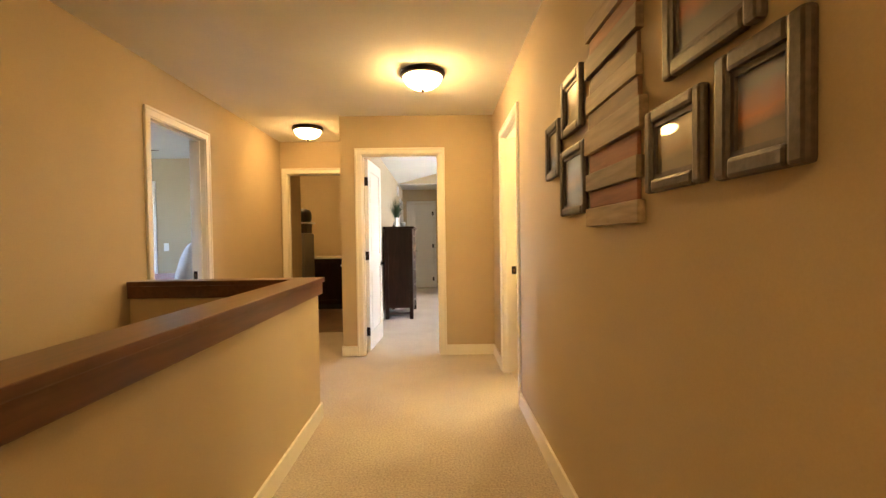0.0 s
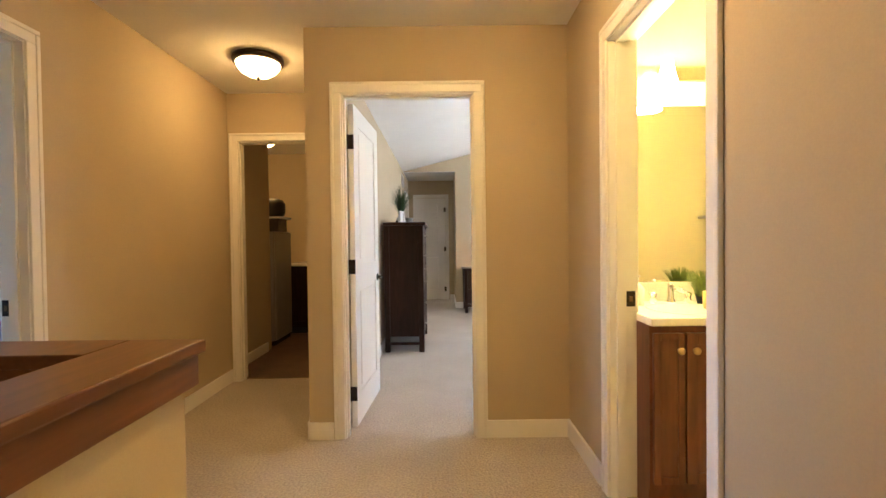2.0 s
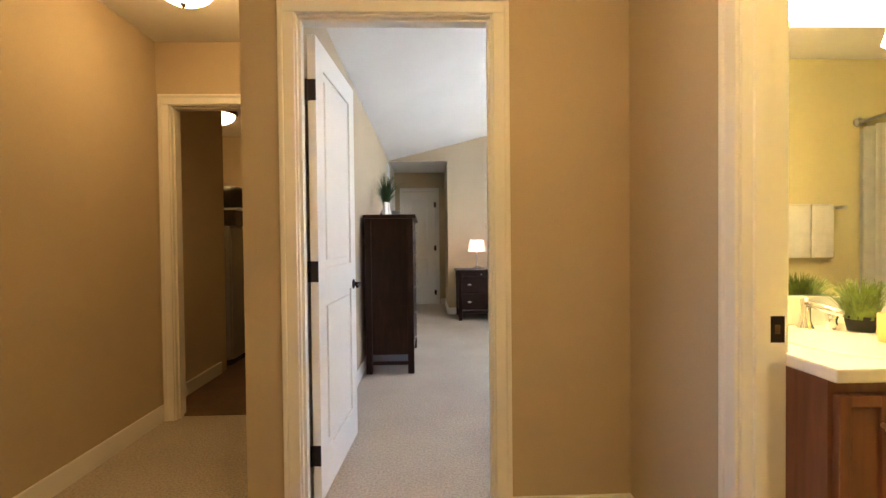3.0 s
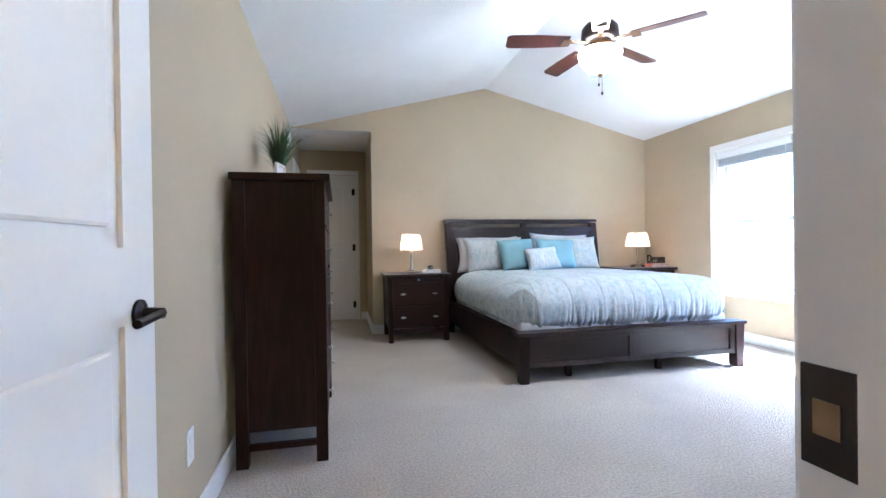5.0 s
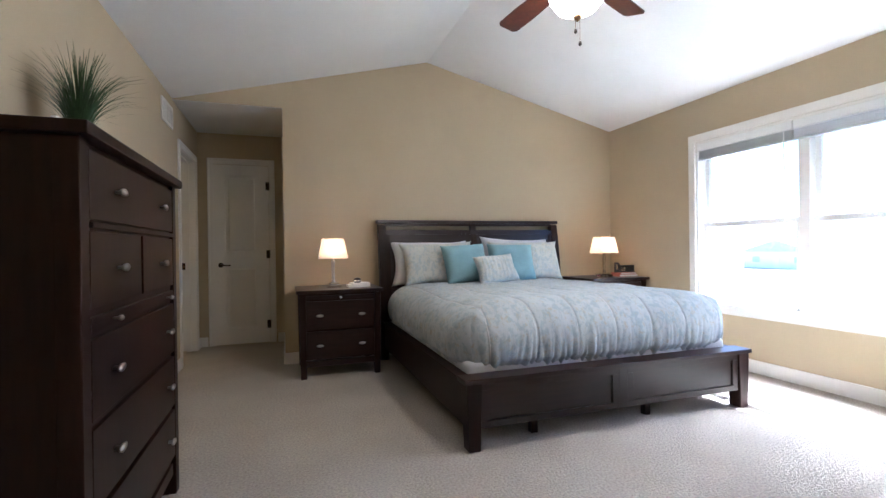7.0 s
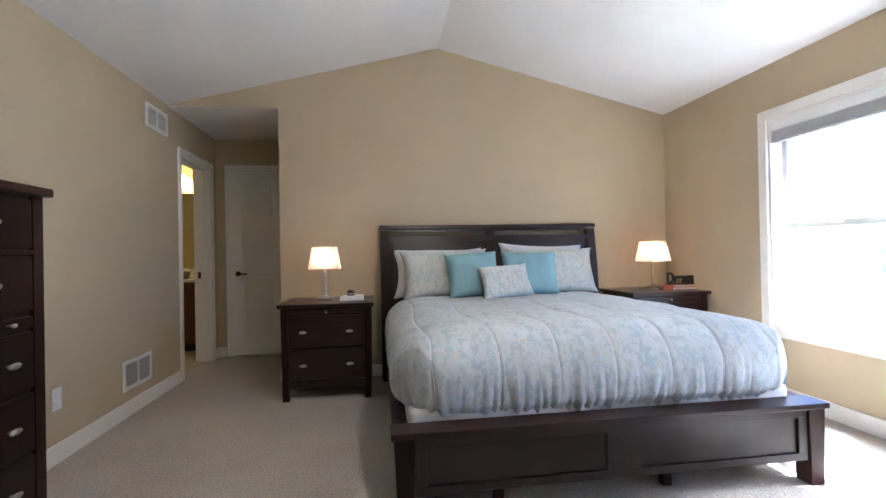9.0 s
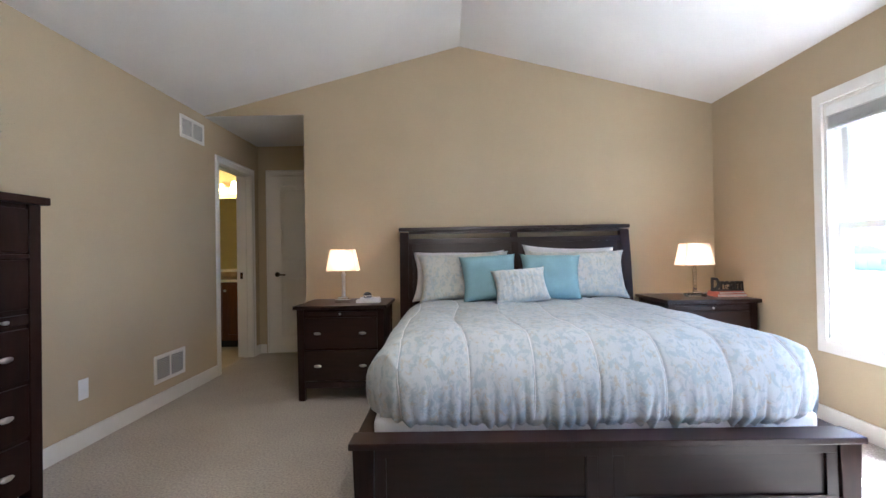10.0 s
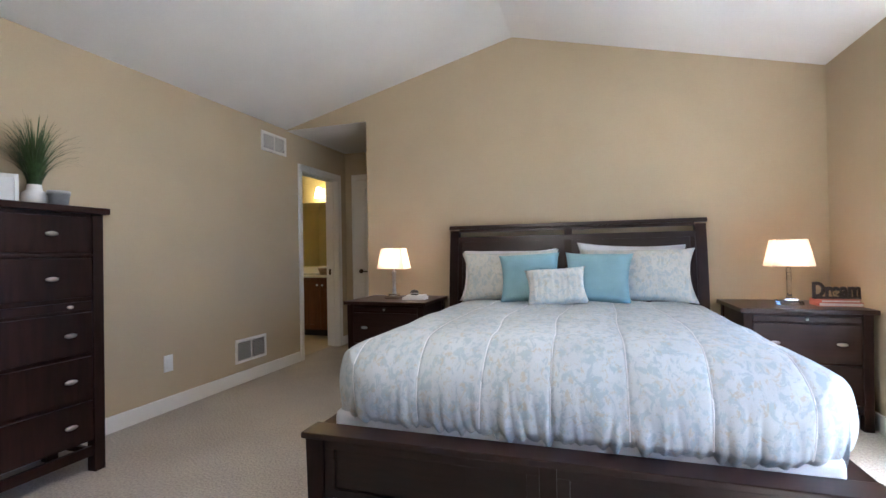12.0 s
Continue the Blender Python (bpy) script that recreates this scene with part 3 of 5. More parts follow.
# ---- pictures on the hall wall ----
def framed_picture(y0, y1, z0, z1, border, inner, label):
    y0, y1 = (y0, y1) if y1 < 1.2 else (y0 - 0.03, y1 - 0.03)
    f = thing("picture_frame", label, "picture", (RX, (y0 + y1) / 2, z0), group="pictures on the hall wall")
    w, h = (y1 - y0) / 2, z1 - z0
    for nm, c in (("frame_side", (-w, -w + border, 0, h)), ("frame_side", (w - border, w, 0, h)), ("frame_rail", (-w + border, w - border, 0, border)), ("frame_rail", (-w + border, w - border, h - border, h))):
        bm = box(-0.026, -0.002, *c, 0.009)
        part(nm, bm, FRAMEWOOD, f)
    inb = border + 0.004
    part("inner_lip", with_holes("x", -0.016, -0.003, -w + border, w - border, border, h - border, [(-w + inb + 0.008, w - inb - 0.008, inb + 0.008, h - inb - 0.008)]), FRAMEWOOD, f)
    part("print", box(-0.009, -0.004, -w + border, w - border, border, h - border), inner, f, "printed landscape behind glass")
    return f


SUNSET = picture("sunset_print", (0.10, 0.06, 0.03), (0.45, 0.16, 0.06), (0.22, 0.25, 0.33))
DUSK = picture("dusk_print", (0.05, 0.045, 0.05), (0.20, 0.11, 0.06), (0.22, 0.25, 0.34))
SEA = picture("pale_sea_print", (0.36, 0.42, 0.40), (0.42, 0.47, 0.46), (0.50, 0.53, 0.52))
FIELD = picture("field_print", (0.10, 0.08, 0.04), (0.22, 0.15, 0.07), (0.45, 0.40, 0.30))
STORM = picture("red_sky_print", (0.09, 0.08, 0.08), (0.35, 0.10, 0.05), (0.35, 0.18, 0.12))
for m in (SUNSET, DUSK, SEA, FIELD, STORM):
    b = m.node_tree.nodes["Principled BSDF"]
    b.inputs["Roughness"].default_value, b.inputs["Coat Weight"].default_value, b.inputs["Coat Roughness"].default_value = 0.3, 1.0, 0.02
framed_picture(1.955, 2.205, 1.47, 1.73, 0.035, FIELD, "small dark wooden frame with a golden field print")
framed_picture(1.64, 1.91, 1.615, 1.86, 0.038, FIELD, "small dark wooden frame with a hazy landscape print")
framed_picture(1.60, 1.93, 1.28, 1.56, 0.034, DUSK, "dark wooden frame with a blue dusk landscape print")
framed_picture(0.80, 1.06, 1.30, 1.51, 0.034, FIELD, "square dark wooden frame with a brown print")
framed_picture(0.525, 0.755, 1.295, 1.535, 0.04, SUNSET, "broad dark wooden frame with a sunset print")
framed_picture(0.63, 0.965, 1.56, 1.86, 0.04, STORM, "dark wooden frame with a red sky print")
framed_picture(0.20, 0.44, 1.58, 1.80, 0.04, DUSK, "dark wooden frame with a dusk print")

# wall piece of staggered boards
art = thing("plank_wall_art", "wall hanging of staggered reclaimed wooden boards", "wall art", (RX, 1.31, 1.225))
random.seed(4)
TONES = [mat("plank_" + n, c, 0.6, var=0.45, scale=7, grain=45, bump=0.3, stretch=(1, 0.1, 1), depth=0.003) for n, c in
         (("grey", (0.36, 0.27, 0.19)), ("brown", (0.27, 0.14, 0.075)), ("tan", (0.50, 0.37, 0.24)), ("red", (0.36, 0.14, 0.075)))]
zz = 0.0
for k, (ht, y0, y1, tone, out) in enumerate(((0.066, -0.205, 0.235, 2, 0.024), (0.06, -0.18, 0.22, 3, 0.013), (0.064, -0.20, 0.235, 0, 0.024), (0.07, -0.18, 0.225, 3, 0.012),
                                             (0.086, -0.225, 0.24, 2, 0.027), (0.062, -0.19, 0.225, 1, 0.015), (0.062, -0.195, 0.235, 2, 0.022), (0.066, -0.18, 0.22, 1, 0.012),
                                             (0.07, -0.20, 0.24, 0, 0.025), (0.062, -0.18, 0.22, 3, 0.013), (0.068, -0.20, 0.235, 2, 0.023))):
    part("plank", box(-out, -0.0, y0, y1, zz + 0.002, zz + ht, 0.0025), TONES[tone], art)
    zz += ht


# ---- hall bathroom ----
def cab_door(parent, x0, x1, z0, z1, y, material, knob=None, name="cabinet_door", knob_mat=None, oval=False):
    """A framed door on a front that looks to -y."""
    b = min(0.055, (x1 - x0) * 0.22, (z1 - z0) * 0.28)
    dd = part(name, box(x0 + b, x1 - b, y - 0.011, y, z0 + b, z1 - b), material, parent)
    for c in ((x0, x0 + b, z0, z1), (x1 - b, x1, z0, z1), (x0 + b, x1 - b, z0, z0 + b), (x0 + b, x1 - b, z1 - b, z1)):
        part("door_frame", box(c[0], c[1], y - 0.02, y, c[2], c[3], 0.003), material, dd)
    for kx, kz in (knob or ()):
        bm = lathe([(0.006, 0), (0.006, 0.012), (0.015, 0.02), (0.016, 0.026), (0.008, 0.03)], 16)
        bmesh.ops.rotate(bm, verts=bm.verts, matrix=Matrix.Rotation(radians(90), 3, "X"))
        if oval:
            bmesh.ops.scale(bm, verts=bm.verts, vec=(1.6, 1, 0.8))
        bmesh.ops.translate(bm, verts=bm.verts, vec=(kx, y - 0.02, kz))
        part("knob", bm, knob_mat or NICKEL, dd, "satin metal knob", True)
    return dd


VY = 3.75
v = thing("vanity_cabinet", "cherry-stained bathroom vanity with paired doors and drawers", "cabinet", (0.99, VY, 0.006))
part("body", box(0.0, 1.75, 0.0, 0.52, 0.10, 0.80), CHERRY, v)
part("toe_kick", box(0.0, 1.75, 0.012, 0.52, 0.0, 0.10), CHERRY, v)
cab_door(v, 0.012, 0.143, 0.13, 0.77, 0, CHERRY, [(0.115, 0.70)], knob_mat=GOLD)
cab_door(v, 0.149, 0.365, 0.13, 0.77, 0, CHERRY, [(0.18, 0.70)], knob_mat=GOLD)
for z0, z1 in ((0.13, 0.31), (0.325, 0.55), (0.565, 0.77)):
    cab_door(v, 0.405, 0.72, z0, z1, 0, CHERRY, [(0.56, (z0 + z1) / 2)], "drawer", GOLD)
cab_door(v, 0.75, 1.22, 0.13, 0.77, 0, CHERRY, [(1.18, 0.70)], knob_mat=GOLD)
cab_door(v, 1.23, 1.72, 0.13, 0.77, 0, CHERRY, [(1.27, 0.70)], knob_mat=GOLD)
top = thing("bathroom_countertop", "cream cultured marble vanity top with a basin", "countertop", (0.99, VY, 0.806))
part("slab", box(0.0, 1.78, -0.025, 0.522, 0.0, 0.035, 0.006), STONE, top)
part("backsplash", box(0.0, 1.78, 0.50, 0.522, 0.035, 0.135, 0.004), STONE, top)
part("basin", lathe([(0.20, 0.0355), (0.195, 0.037), (0.17, 0.0362), (0.12, 0.0358), (0.02, 0.0356)], 40, at=(0.30, 0.22, 0)), STONE, top, "shallow oval basin", True)
fc = thing("faucet", "chrome bathroom faucet on the vanity top", "faucet", (1.29, 4.17, 0.841))
part("body", lathe([(0.025, 0), (0.025, 0.01), (0.016, 0.03), (0.014, 0.1), (0.0, 0.11)], 16), CHROME, fc, "", True)
part("spout", rod((0, 0, 0.09), (0, -0.13, 0.075), 0.011), CHROME, fc, "", True)
for sx in (-0.09, 0.09):
    part("tap_handle", lathe([(0.02, 0), (0.014, 0.03), (0.02, 0.05), (0.008, 0.06)], 14, at=(sx, 0, 0)), CHROME, fc, "", True)
sp = thing("soap_bottle", "clear soap dispenser beside the faucet", "bottle", (1.10, 4.12, 0.841))
part("bottle", lathe([(0.03, 0), (0.032, 0.08), (0.02, 0.1), (0.01, 0.11)], 20), CERAMIC, sp, "", True)
part("pump", lathe([(0.006, 0.11), (0.006, 0.14), (0.014, 0.142), (0.012, 0.15)], 12), NICKEL, sp, "", True)
cup = thing("cup", "yellow ceramic tumbler on the vanity top", "cup", (1.385, 3.97, 0.841))
part("body", lathe([(0.035, 0), (0.038, 0.02), (0.038, 0.082), (0.034, 0.082), (0.033, 0.01)], 24), YELLOW, cup, "", True)
tw = thing("folded_towel", "teal folded hand towel on the vanity top", "towel", (1.60, 3.93, 0.841), -8)
for k, (w, d, h) in enumerate(((0.13, 0.085, 0.045), (0.122, 0.078, 0.04))):
    bm = box(-w, w, -d, d, 0.0, h)
    bmesh.ops.subdivide_edges(bm, edges=bm.edges[:], cuts=9, use_grid_fill=True)
    for vv in bm.verts:
        ex, ey, ez = vv.co.x / w, vv.co.y / d, 2 * vv.co.z / h - 1
        sink = 1 - 0.75 * max(abs(ex) ** 5, abs(ey) ** 4)
        vv.co.z = 0.045 * k + h / 2 + ez * h / 2 * max(0.25, sink) + 0.006 * noise.noise(Vector((vv.co.x * 14, vv.co.y * 14, k)))
        vv.co.x *= 1 - 0.05 * ez * ez
        vv.co.y *= 1 - 0.12 * ez * ez
    zlow = min(vv.co.z for vv in bm.verts)
    bmesh.ops.translate(bm, verts=bm.verts, vec=(0, 0, 0.032 * k - zlow))
    part("fold", bm, TEAL, tw, "", True)


def grass(parent, n, height, spread, material, z=0.0, r=0.03, droop=0.4, seed=1, width=0.004, name="grass_tuft"):
    """A tuft of thin arched blades."""
    rnd = random.Random(seed)
    bm = bmesh.new()
    for _ in range(n):
        a, h = rnd.uniform(0, 2 * pi), height * rnd.uniform(0.55, 1.0)
        s, rr = spread * rnd.uniform(0.1, 1.0), r * rnd.random() ** 0.5
        c, d = cos(a), sin(a)
        prev = None
        for k in range(6):
            t = k / 5
            out = rr + s * t * t
            up = h * (t - droop * (s / max(spread, 1e-6)) * t ** 3)
            w = width * (1 - 0.9 * t)
            p = Vector((out * c, out * d, z + up))
            o = Vector((-d, c, 0)) * w
            cur = [bm.verts.new(p - o), bm.verts.new(p + o + Vector((c, d, 0)) * w * 0.5)]
            if prev:
                bm.faces.new((prev[0], prev[1], cur[1], cur[0]))
            prev = cur
    return part(name, bm, material, parent, "thin arched blades")


for k, gx in enumerate((1.45,)):
    g = thing("potted_grass", "small lime green grass in a dark pot", "plant", (gx, 4.14, 0.841))
    part("pot", lathe([(0.035, 0), (0.045, 0.05), (0.04, 0.05), (0.036, 0.03)], 20), DARKGAP, g, "", True)
    grass(g, 420, 0.14, 0.07, LIME, 0.04, 0.045, 0.15, 7 + k)
mr = thing("wall_mirror", "frameless plate mirror above the vanity", "mirror", (0, 0, 0.945))
part("mirror_glass", box(1.0, 2.75, 4.262, 4.272, 0.0, 0.93), MIRROR, mr)
vl = thing("vanity_light", "brass bathroom light bar with lit frosted shades", "wall light", (1.56, 4.272, 2.03))
part("bar", box(-0.42, 0.42, -0.03, 0.0, -0.03, 0.05, 0.008), GOLD, vl)
for x in (-0.29, 0.29):
    part("arm", rod((x, -0.03, 0.01), (x, -0.12, 0.04), 0.009), GOLD, vl)
    part("shade", lathe([(0.028, 0.03), (0.035, -0.02), (0.055, -0.09), (0.072, -0.15), (0.066, -0.15), (0.03, 0.0)], 24, at=(x, -0.12, 0)), BATHGLASS, vl, "lit frosted glass shade", True)
rl = thing("towel_rail", "brushed nickel towel rail on the bathroom wall", "towel rail", (2.75, 2.55, 1.36))
part("rail", rod((-0.3, 0.06, 0), (0.3, 0.06, 0), 0.009), NICKEL, rl, "", True)
for sx in (-0.3, 0.3):
    part("bracket", rod((sx, 0.0, 0), (sx, 0.072, 0), 0.014), NICKEL, rl, "", True)
for x0 in (2.62, 2.79):
    t = thing("hand_towel", "white terry towel hung over the rail", "towel", (x0, 2.61, 1.0), group="towels on the rail")
    part("cloth", box(0, 0.16, 0.013, 0.024, 0.0, 0.372, 0.005), TOWEL, t, "", True)
    part("cloth_back", box(0, 0.16, -0.024, -0.013, 0.06, 0.372, 0.005), TOWEL, t, "", True)
    part("cloth_fold", box(0, 0.16, -0.024, 0.024, 0.372, 0.382, 0.004), TOWEL, t, "", True)
cr = thing("curtain_rod", "brushed nickel shower curtain rod between two walls", "curtain rod", (3.2, 2.55, 1.98))
part("tube", rod((0, 0, 0), (0, 1.72, 0), 0.012), NICKEL, cr, "", True)
part("flange", rod((0, 0.0, 0), (0, 0.02, 0), 0.035), NICKEL, cr, "", True)
bm = bmesh.new()
cols = [[bm.verts.new((0.03 * sin(k * 0.8) + 0.01 * sin(k * 2.1), 0.02 + 1.68 * k / 150, z)) for z in (0.12, 0.7, 1.3, 1.93)] for k in range(151)]
for a, b in zip(cols, cols[1:]):
    for k in range(3):
        bm.faces.new((a[k], b[k], b[k + 1], a[k + 1]))
bmesh.ops.solidify(bm, geom=bm.faces[:], thickness=0.003)
sc = thing("shower_curtain", "cream pleated fabric shower curtain on its rod", "curtain", (3.2, 2.55, 0))
part("cloth", bm, TOWEL, sc, "", True)
for k in range(10):
    part("curtain_ring", rod((0, 0.08 + 0.17 * k, 1.925), (0, 0.08 + 0.17 * k, 1.985), 0.004, 8), NICKEL, sc)


# ---- laundry ----
def wall_plate(name, label, m, toggles=1, outlet=False):
    p = thing(name, label, name.replace("_", " "))
    p.matrix_world = m
    part("plate", box(-0.037, 0.037, -0.006, 0, -0.06, 0.06, 0.003), PLASTIC, p)
    if outlet:
        for z in (-0.022, 0.022):
            part("socket", box(-0.017, 0.017, -0.009, -0.006, z - 0.014, z + 0.014, 0.002), PLASTIC, p)
    else:
        part("toggle", box(-0.006, 0.006, -0.016, -0.006, -0.012, 0.012, 0.002), PLASTIC, p)


wall_plate("light_switch", "white switch plate on the laundry wall", pose(-1.78, 6.13, 1.12, 0, 0, 90))
wall_plate("light_switch", "white switch plate beside the guest closet door", pose(-3.76, 6.80, 1.12))
wall_plate("power_outlet", "white outlet plate low on the bedroom wall", pose(-0.53, 8.47, 0.344, 0, 0, 90), outlet=True)
wall_plate("power_outlet", "white outlet plate below the window", pose(4.03, 7.19, 0.354, 0, 0, -90), outlet=True)
wall_plate("power_outlet", "white outlet plate behind the open door", pose(-0.53, 6.15, 0.34, 0, 0, 90), outlet=True)
lc = thing("laundry_cabinet", "dark wooden base cabinet in the laundry", "cabinet", (-1.86, 7.72, 0.006))
part("body", box(0, 1.14, 0.0, 0.67, 0.09, 0.87), ESPRESSO, lc)
part("toe_kick", box(0, 1.14, 0.06, 0.67, 0, 0.09), DARKGAP, lc)
cab_door(lc, 0.02, 0.56, 0.11, 0.85, 0, ESPRESSO, [(0.52, 0.75)])
cab_door(lc, 0.58, 1.12, 0.11, 0.85, 0, ESPRESSO, [(0.62, 0.75)])
lt = thing("laundry_counter", "pale laminate counter on the laundry cabinet", "countertop", (-1.86, 7.72, 0.876))
part("slab", box(-0.01, 1.16, -0.03, 0.67, 0, 0.038, 0.005), STONE, lt)
lf2 = thing("laundry_faucet", "chrome faucet on the laundry counter", "faucet", (-1.25, 8.2, 0.914))
part("spout", lathe([(0.02, 0), (0.013, 0.02), (0.012, 0.2), (0.0, 0.21)], 14), CHROME, lf2, "", True)
part("arm", rod((0, 0, 0.2), (0, -0.14, 0.16), 0.01), CHROME, lf2, "", True)
fr = thing("refrigerator", "grey enamelled upright fridge in the laundry", "refrigerator", (-2.13, 7.0, 0.006))
part("body", box(0, 0.36, 0.06, 0.62, 0.05, 1.30, 0.02), APPLIANCE, fr)
part("door", box(0.0, 0.36, 0.0, 0.055, 0.06, 1.30, 0.02), APPLIANCE, fr)
part("base", box(0.02, 0.34, 0.05, 0.6, 0, 0.05), DARKGAP, fr)
part("handle", box(0.30, 0.33, -0.03, 0.0, 0.8, 1.1, 0.006), APPLIANCE, fr)
bk = thing("storage_box", "dark brown storage box on the fridge", "box", (-2.0, 7.05, 1.306))
part("body", box(0, 0.27, 0, 0.3, 0, 0.15, 0.01), FRAMEWOOD, bk)
part("lid", box(-0.01, 0.32, -0.02, 0.32, 0.15, 0.17, 0.004), WHITE, bk, "pale flat lid")
hb = thing("bag", "black rounded bag on the storage box", "bag", (-1.83, 7.2, 1.476))
part("body", lathe([(0.10, 0), (0.13, 0.05), (0.13, 0.15), (0.10, 0.20), (0.03, 0.22)], 24), BLACK, hb, "", True)


# ---- guest room ----
def fan(x, y, zc, drop, turn, label, glass):
    """A five-blade ceiling fan with a light bowl; zc is the ceiling above it."""
    f = thing("ceiling_fan", label, "ceiling fan", (x, y, zc - drop))
    part("canopy", lathe([(0.02, drop - 0.09), (0.055, drop - 0.06), (0.068, drop - 0.02), (0.068, drop)], 24), BRONZE, f, "", True)
    part("downrod", rod((0, 0, 0.12), (0, 0, drop - 0.06), 0.013), BRONZE, f, "", True)
    part("motor", lathe([(0.03, 0.16), (0.10, 0.15), (0.125, 0.12), (0.13, 0.06), (0.11, 0.03), (0.07, 0.02)], 32), BRONZE, f, "dark bronze motor housing", True)
    part("switch_housing", lathe([(0.07, 0.025), (0.085, 0.01), (0.08, -0.02), (0.10, -0.035), (0.06, -0.04)], 32), BRASSY, f, "antique bronze light kit", True)
    for k in range(5):
        m = Matrix.Rotation(radians(turn + 72 * k), 4, "Z")
        bm = box(0.09, 0.235, -0.016, 0.016, 0.022, 0.03, 0.003)
        bx(bm, 0.21, 0.27, -0.05, 0.05, 0.018, 0.024, 0.002)
        bmesh.ops.transform(bm, matrix=m, verts=bm.verts)
        iron = part("blade_iron", bm, BRASSY, f, "antique bronze blade bracket")
        bm = bmesh.new()
        out = [(0.22, -0.055), (0.45, -0.068), (0.64, -0.068), (0.665, -0.05), (0.665, 0.05), (0.64, 0.068), (0.45, 0.068), (0.22, 0.055)]
        lo = [bm.verts.new((px, py, 0.0)) for px, py in out]
        up = [bm.verts.new((px, py, 0.007)) for px, py in out]
        bm.faces.new(lo[::-1])
        bm.faces.new(up)
        for i in range(8):
            bm.faces.new((lo[i], lo[(i + 1) % 8], up[(i + 1) % 8], up[i]))
        bmesh.ops.rotate(bm, verts=bm.verts, matrix=Matrix.Rotation(radians(12), 3, "X"))
        bmesh.ops.translate(bm, verts=bm.verts, vec=(0, 0, 0.03))
        bmesh.ops.transform(bm, matrix=m, verts=bm.verts)
        part("blade", bm, BLADE, f, "dark reddish wooden blade")
    part("bowl", lathe([(0.145, -0.04), (0.15, -0.06), (0.137, -0.11), (0.10, -0.16), (0.055, -0.185), (0.01, -0.195)]), glass, f, "lit frosted glass bowl", True)
    part("finial", lathe([(0.02, -0.19), (0.022, -0.205), (0.008, -0.22), (0.003, -0.225)], 14), BRASSY, f, "", True)
    for cx, cz in ((-0.012, -0.26), (0.014, -0.32)):
        ch = part("pull_chain", rod((cx, 0, -0.19), (cx, 0, cz), 0.0015, 6), BRASSY, f)
        part("chain_knob", lathe([(0.003, cz), (0.008, cz - 0.008), (0.008, cz - 0.022), (0.002, cz - 0.028)], 10, at=(cx, 0, 0)), BRONZE, ch, "", True)
    return f


BLADE = mat("mahogany_blade", (0.10, 0.03, 0.018), 0.35, var=0.4, scale=4, grain=40, bump=0.05, depth=0.001)
fan(-3.46, 4.93, H, 0.26, 8, "dark guest room ceiling fan with a lit bowl", GUESTGLASS)


def pillow(name, label, w, h, d, m, material, group="", seed=0, ruffle=0.0):
    """A stuffed cushion, w wide and h high, standing on its lower edge at m."""
    nx, nz = 30, 24
    bm = bmesh.new()
    rnd = Vector((seed * 3.7, seed * 1.3, 0))
    side = {}
    for sg in (-1, 1):
        for i in range(nx + 1):
            for k in range(nz + 1):
                u, q = 2 * i / nx - 1, 2 * k / nz - 1
                edge = max(0.0, (1 - u ** 4) * (1 - q ** 4)) ** 0.55
                pin = 1 - 0.12 * (1 - abs(q) ** 2) * abs(u) ** 6 * 1.0
                pinz = 1 - 0.12 * (1 - abs(u) ** 2) * abs(q) ** 6
                x, z = u * w / 2 * pin, q * h / 2 * pinz
                n1 = noise.noise(Vector((x * 7, z * 7, sg * 2.0)) + rnd)
                y = sg * edge * d / 2 * (1 + 0.16 * n1)
                if ruffle:
                    y += sg * edge * ruffle * sin(u * 34 + 2 * noise.noise(Vector((x * 4, z * 9, 0)) + rnd))
                y += 0.03 * noise.noise(Vector((x * 3, z * 3, 5.0)) + rnd)
                if edge == 0 and sg == 1:
                    side[(sg, i, k)] = side[(-1, i, k)]
                else:
                    side[(sg, i, k)] = bm.verts.new((x, y, z + h / 2))
        for i in range(nx):
            for k in range(nz):
                f = [side[(sg, i, k)], side[(sg, i + 1, k)], side[(sg, i + 1, k + 1)], side[(sg, i, k + 1)]]
                bm.faces.new(f if sg < 0 else f[::-1])
    ob = part(name, bm, material, None, "", True)
    ob.matrix_world = m
    return tagged(ob, label, "pillow", group)


gb = thing("guest_bed", "guest bed under a plaid quilt in the next room", "bed", (-2.95, 4.80, 0))
part("frame", box(-1.05, 1.10, -0.78, 0.78, 0.12, 0.36, 0.02), ESPRESSO_X, gb)
for sx in (-1.0, 1.0):
    for sy in (-0.7, 0.7):
        part("leg", box(sx - 0.04, sx + 0.04, sy - 0.04, sy + 0.04, 0, 0.12), ESPRESSO, gb)
part("mattress", box(-1.03, 1.05, -0.76, 0.76, 0.36, 0.76, 0.05), SHEET, gb)
gq = tagged(part("plaid_quilt", box(-1.08, 0.95, -0.80, 0.80, 0.40, 0.81, 0.06), PLAID), "white quilt with red and purple plaid on the guest bed", "quilt")
gq.matrix_world = pose(-2.95, 4.80, 0)
for sy in (-0.38, 0.38):
    pillow("guest_pillow", "white pillow propped on the guest bed", 0.66, 0.42, 0.18, pose(-2.12, 4.80 + sy, 0.80, -22, 0, -90), SHEET, "guest bed pillows", 3)


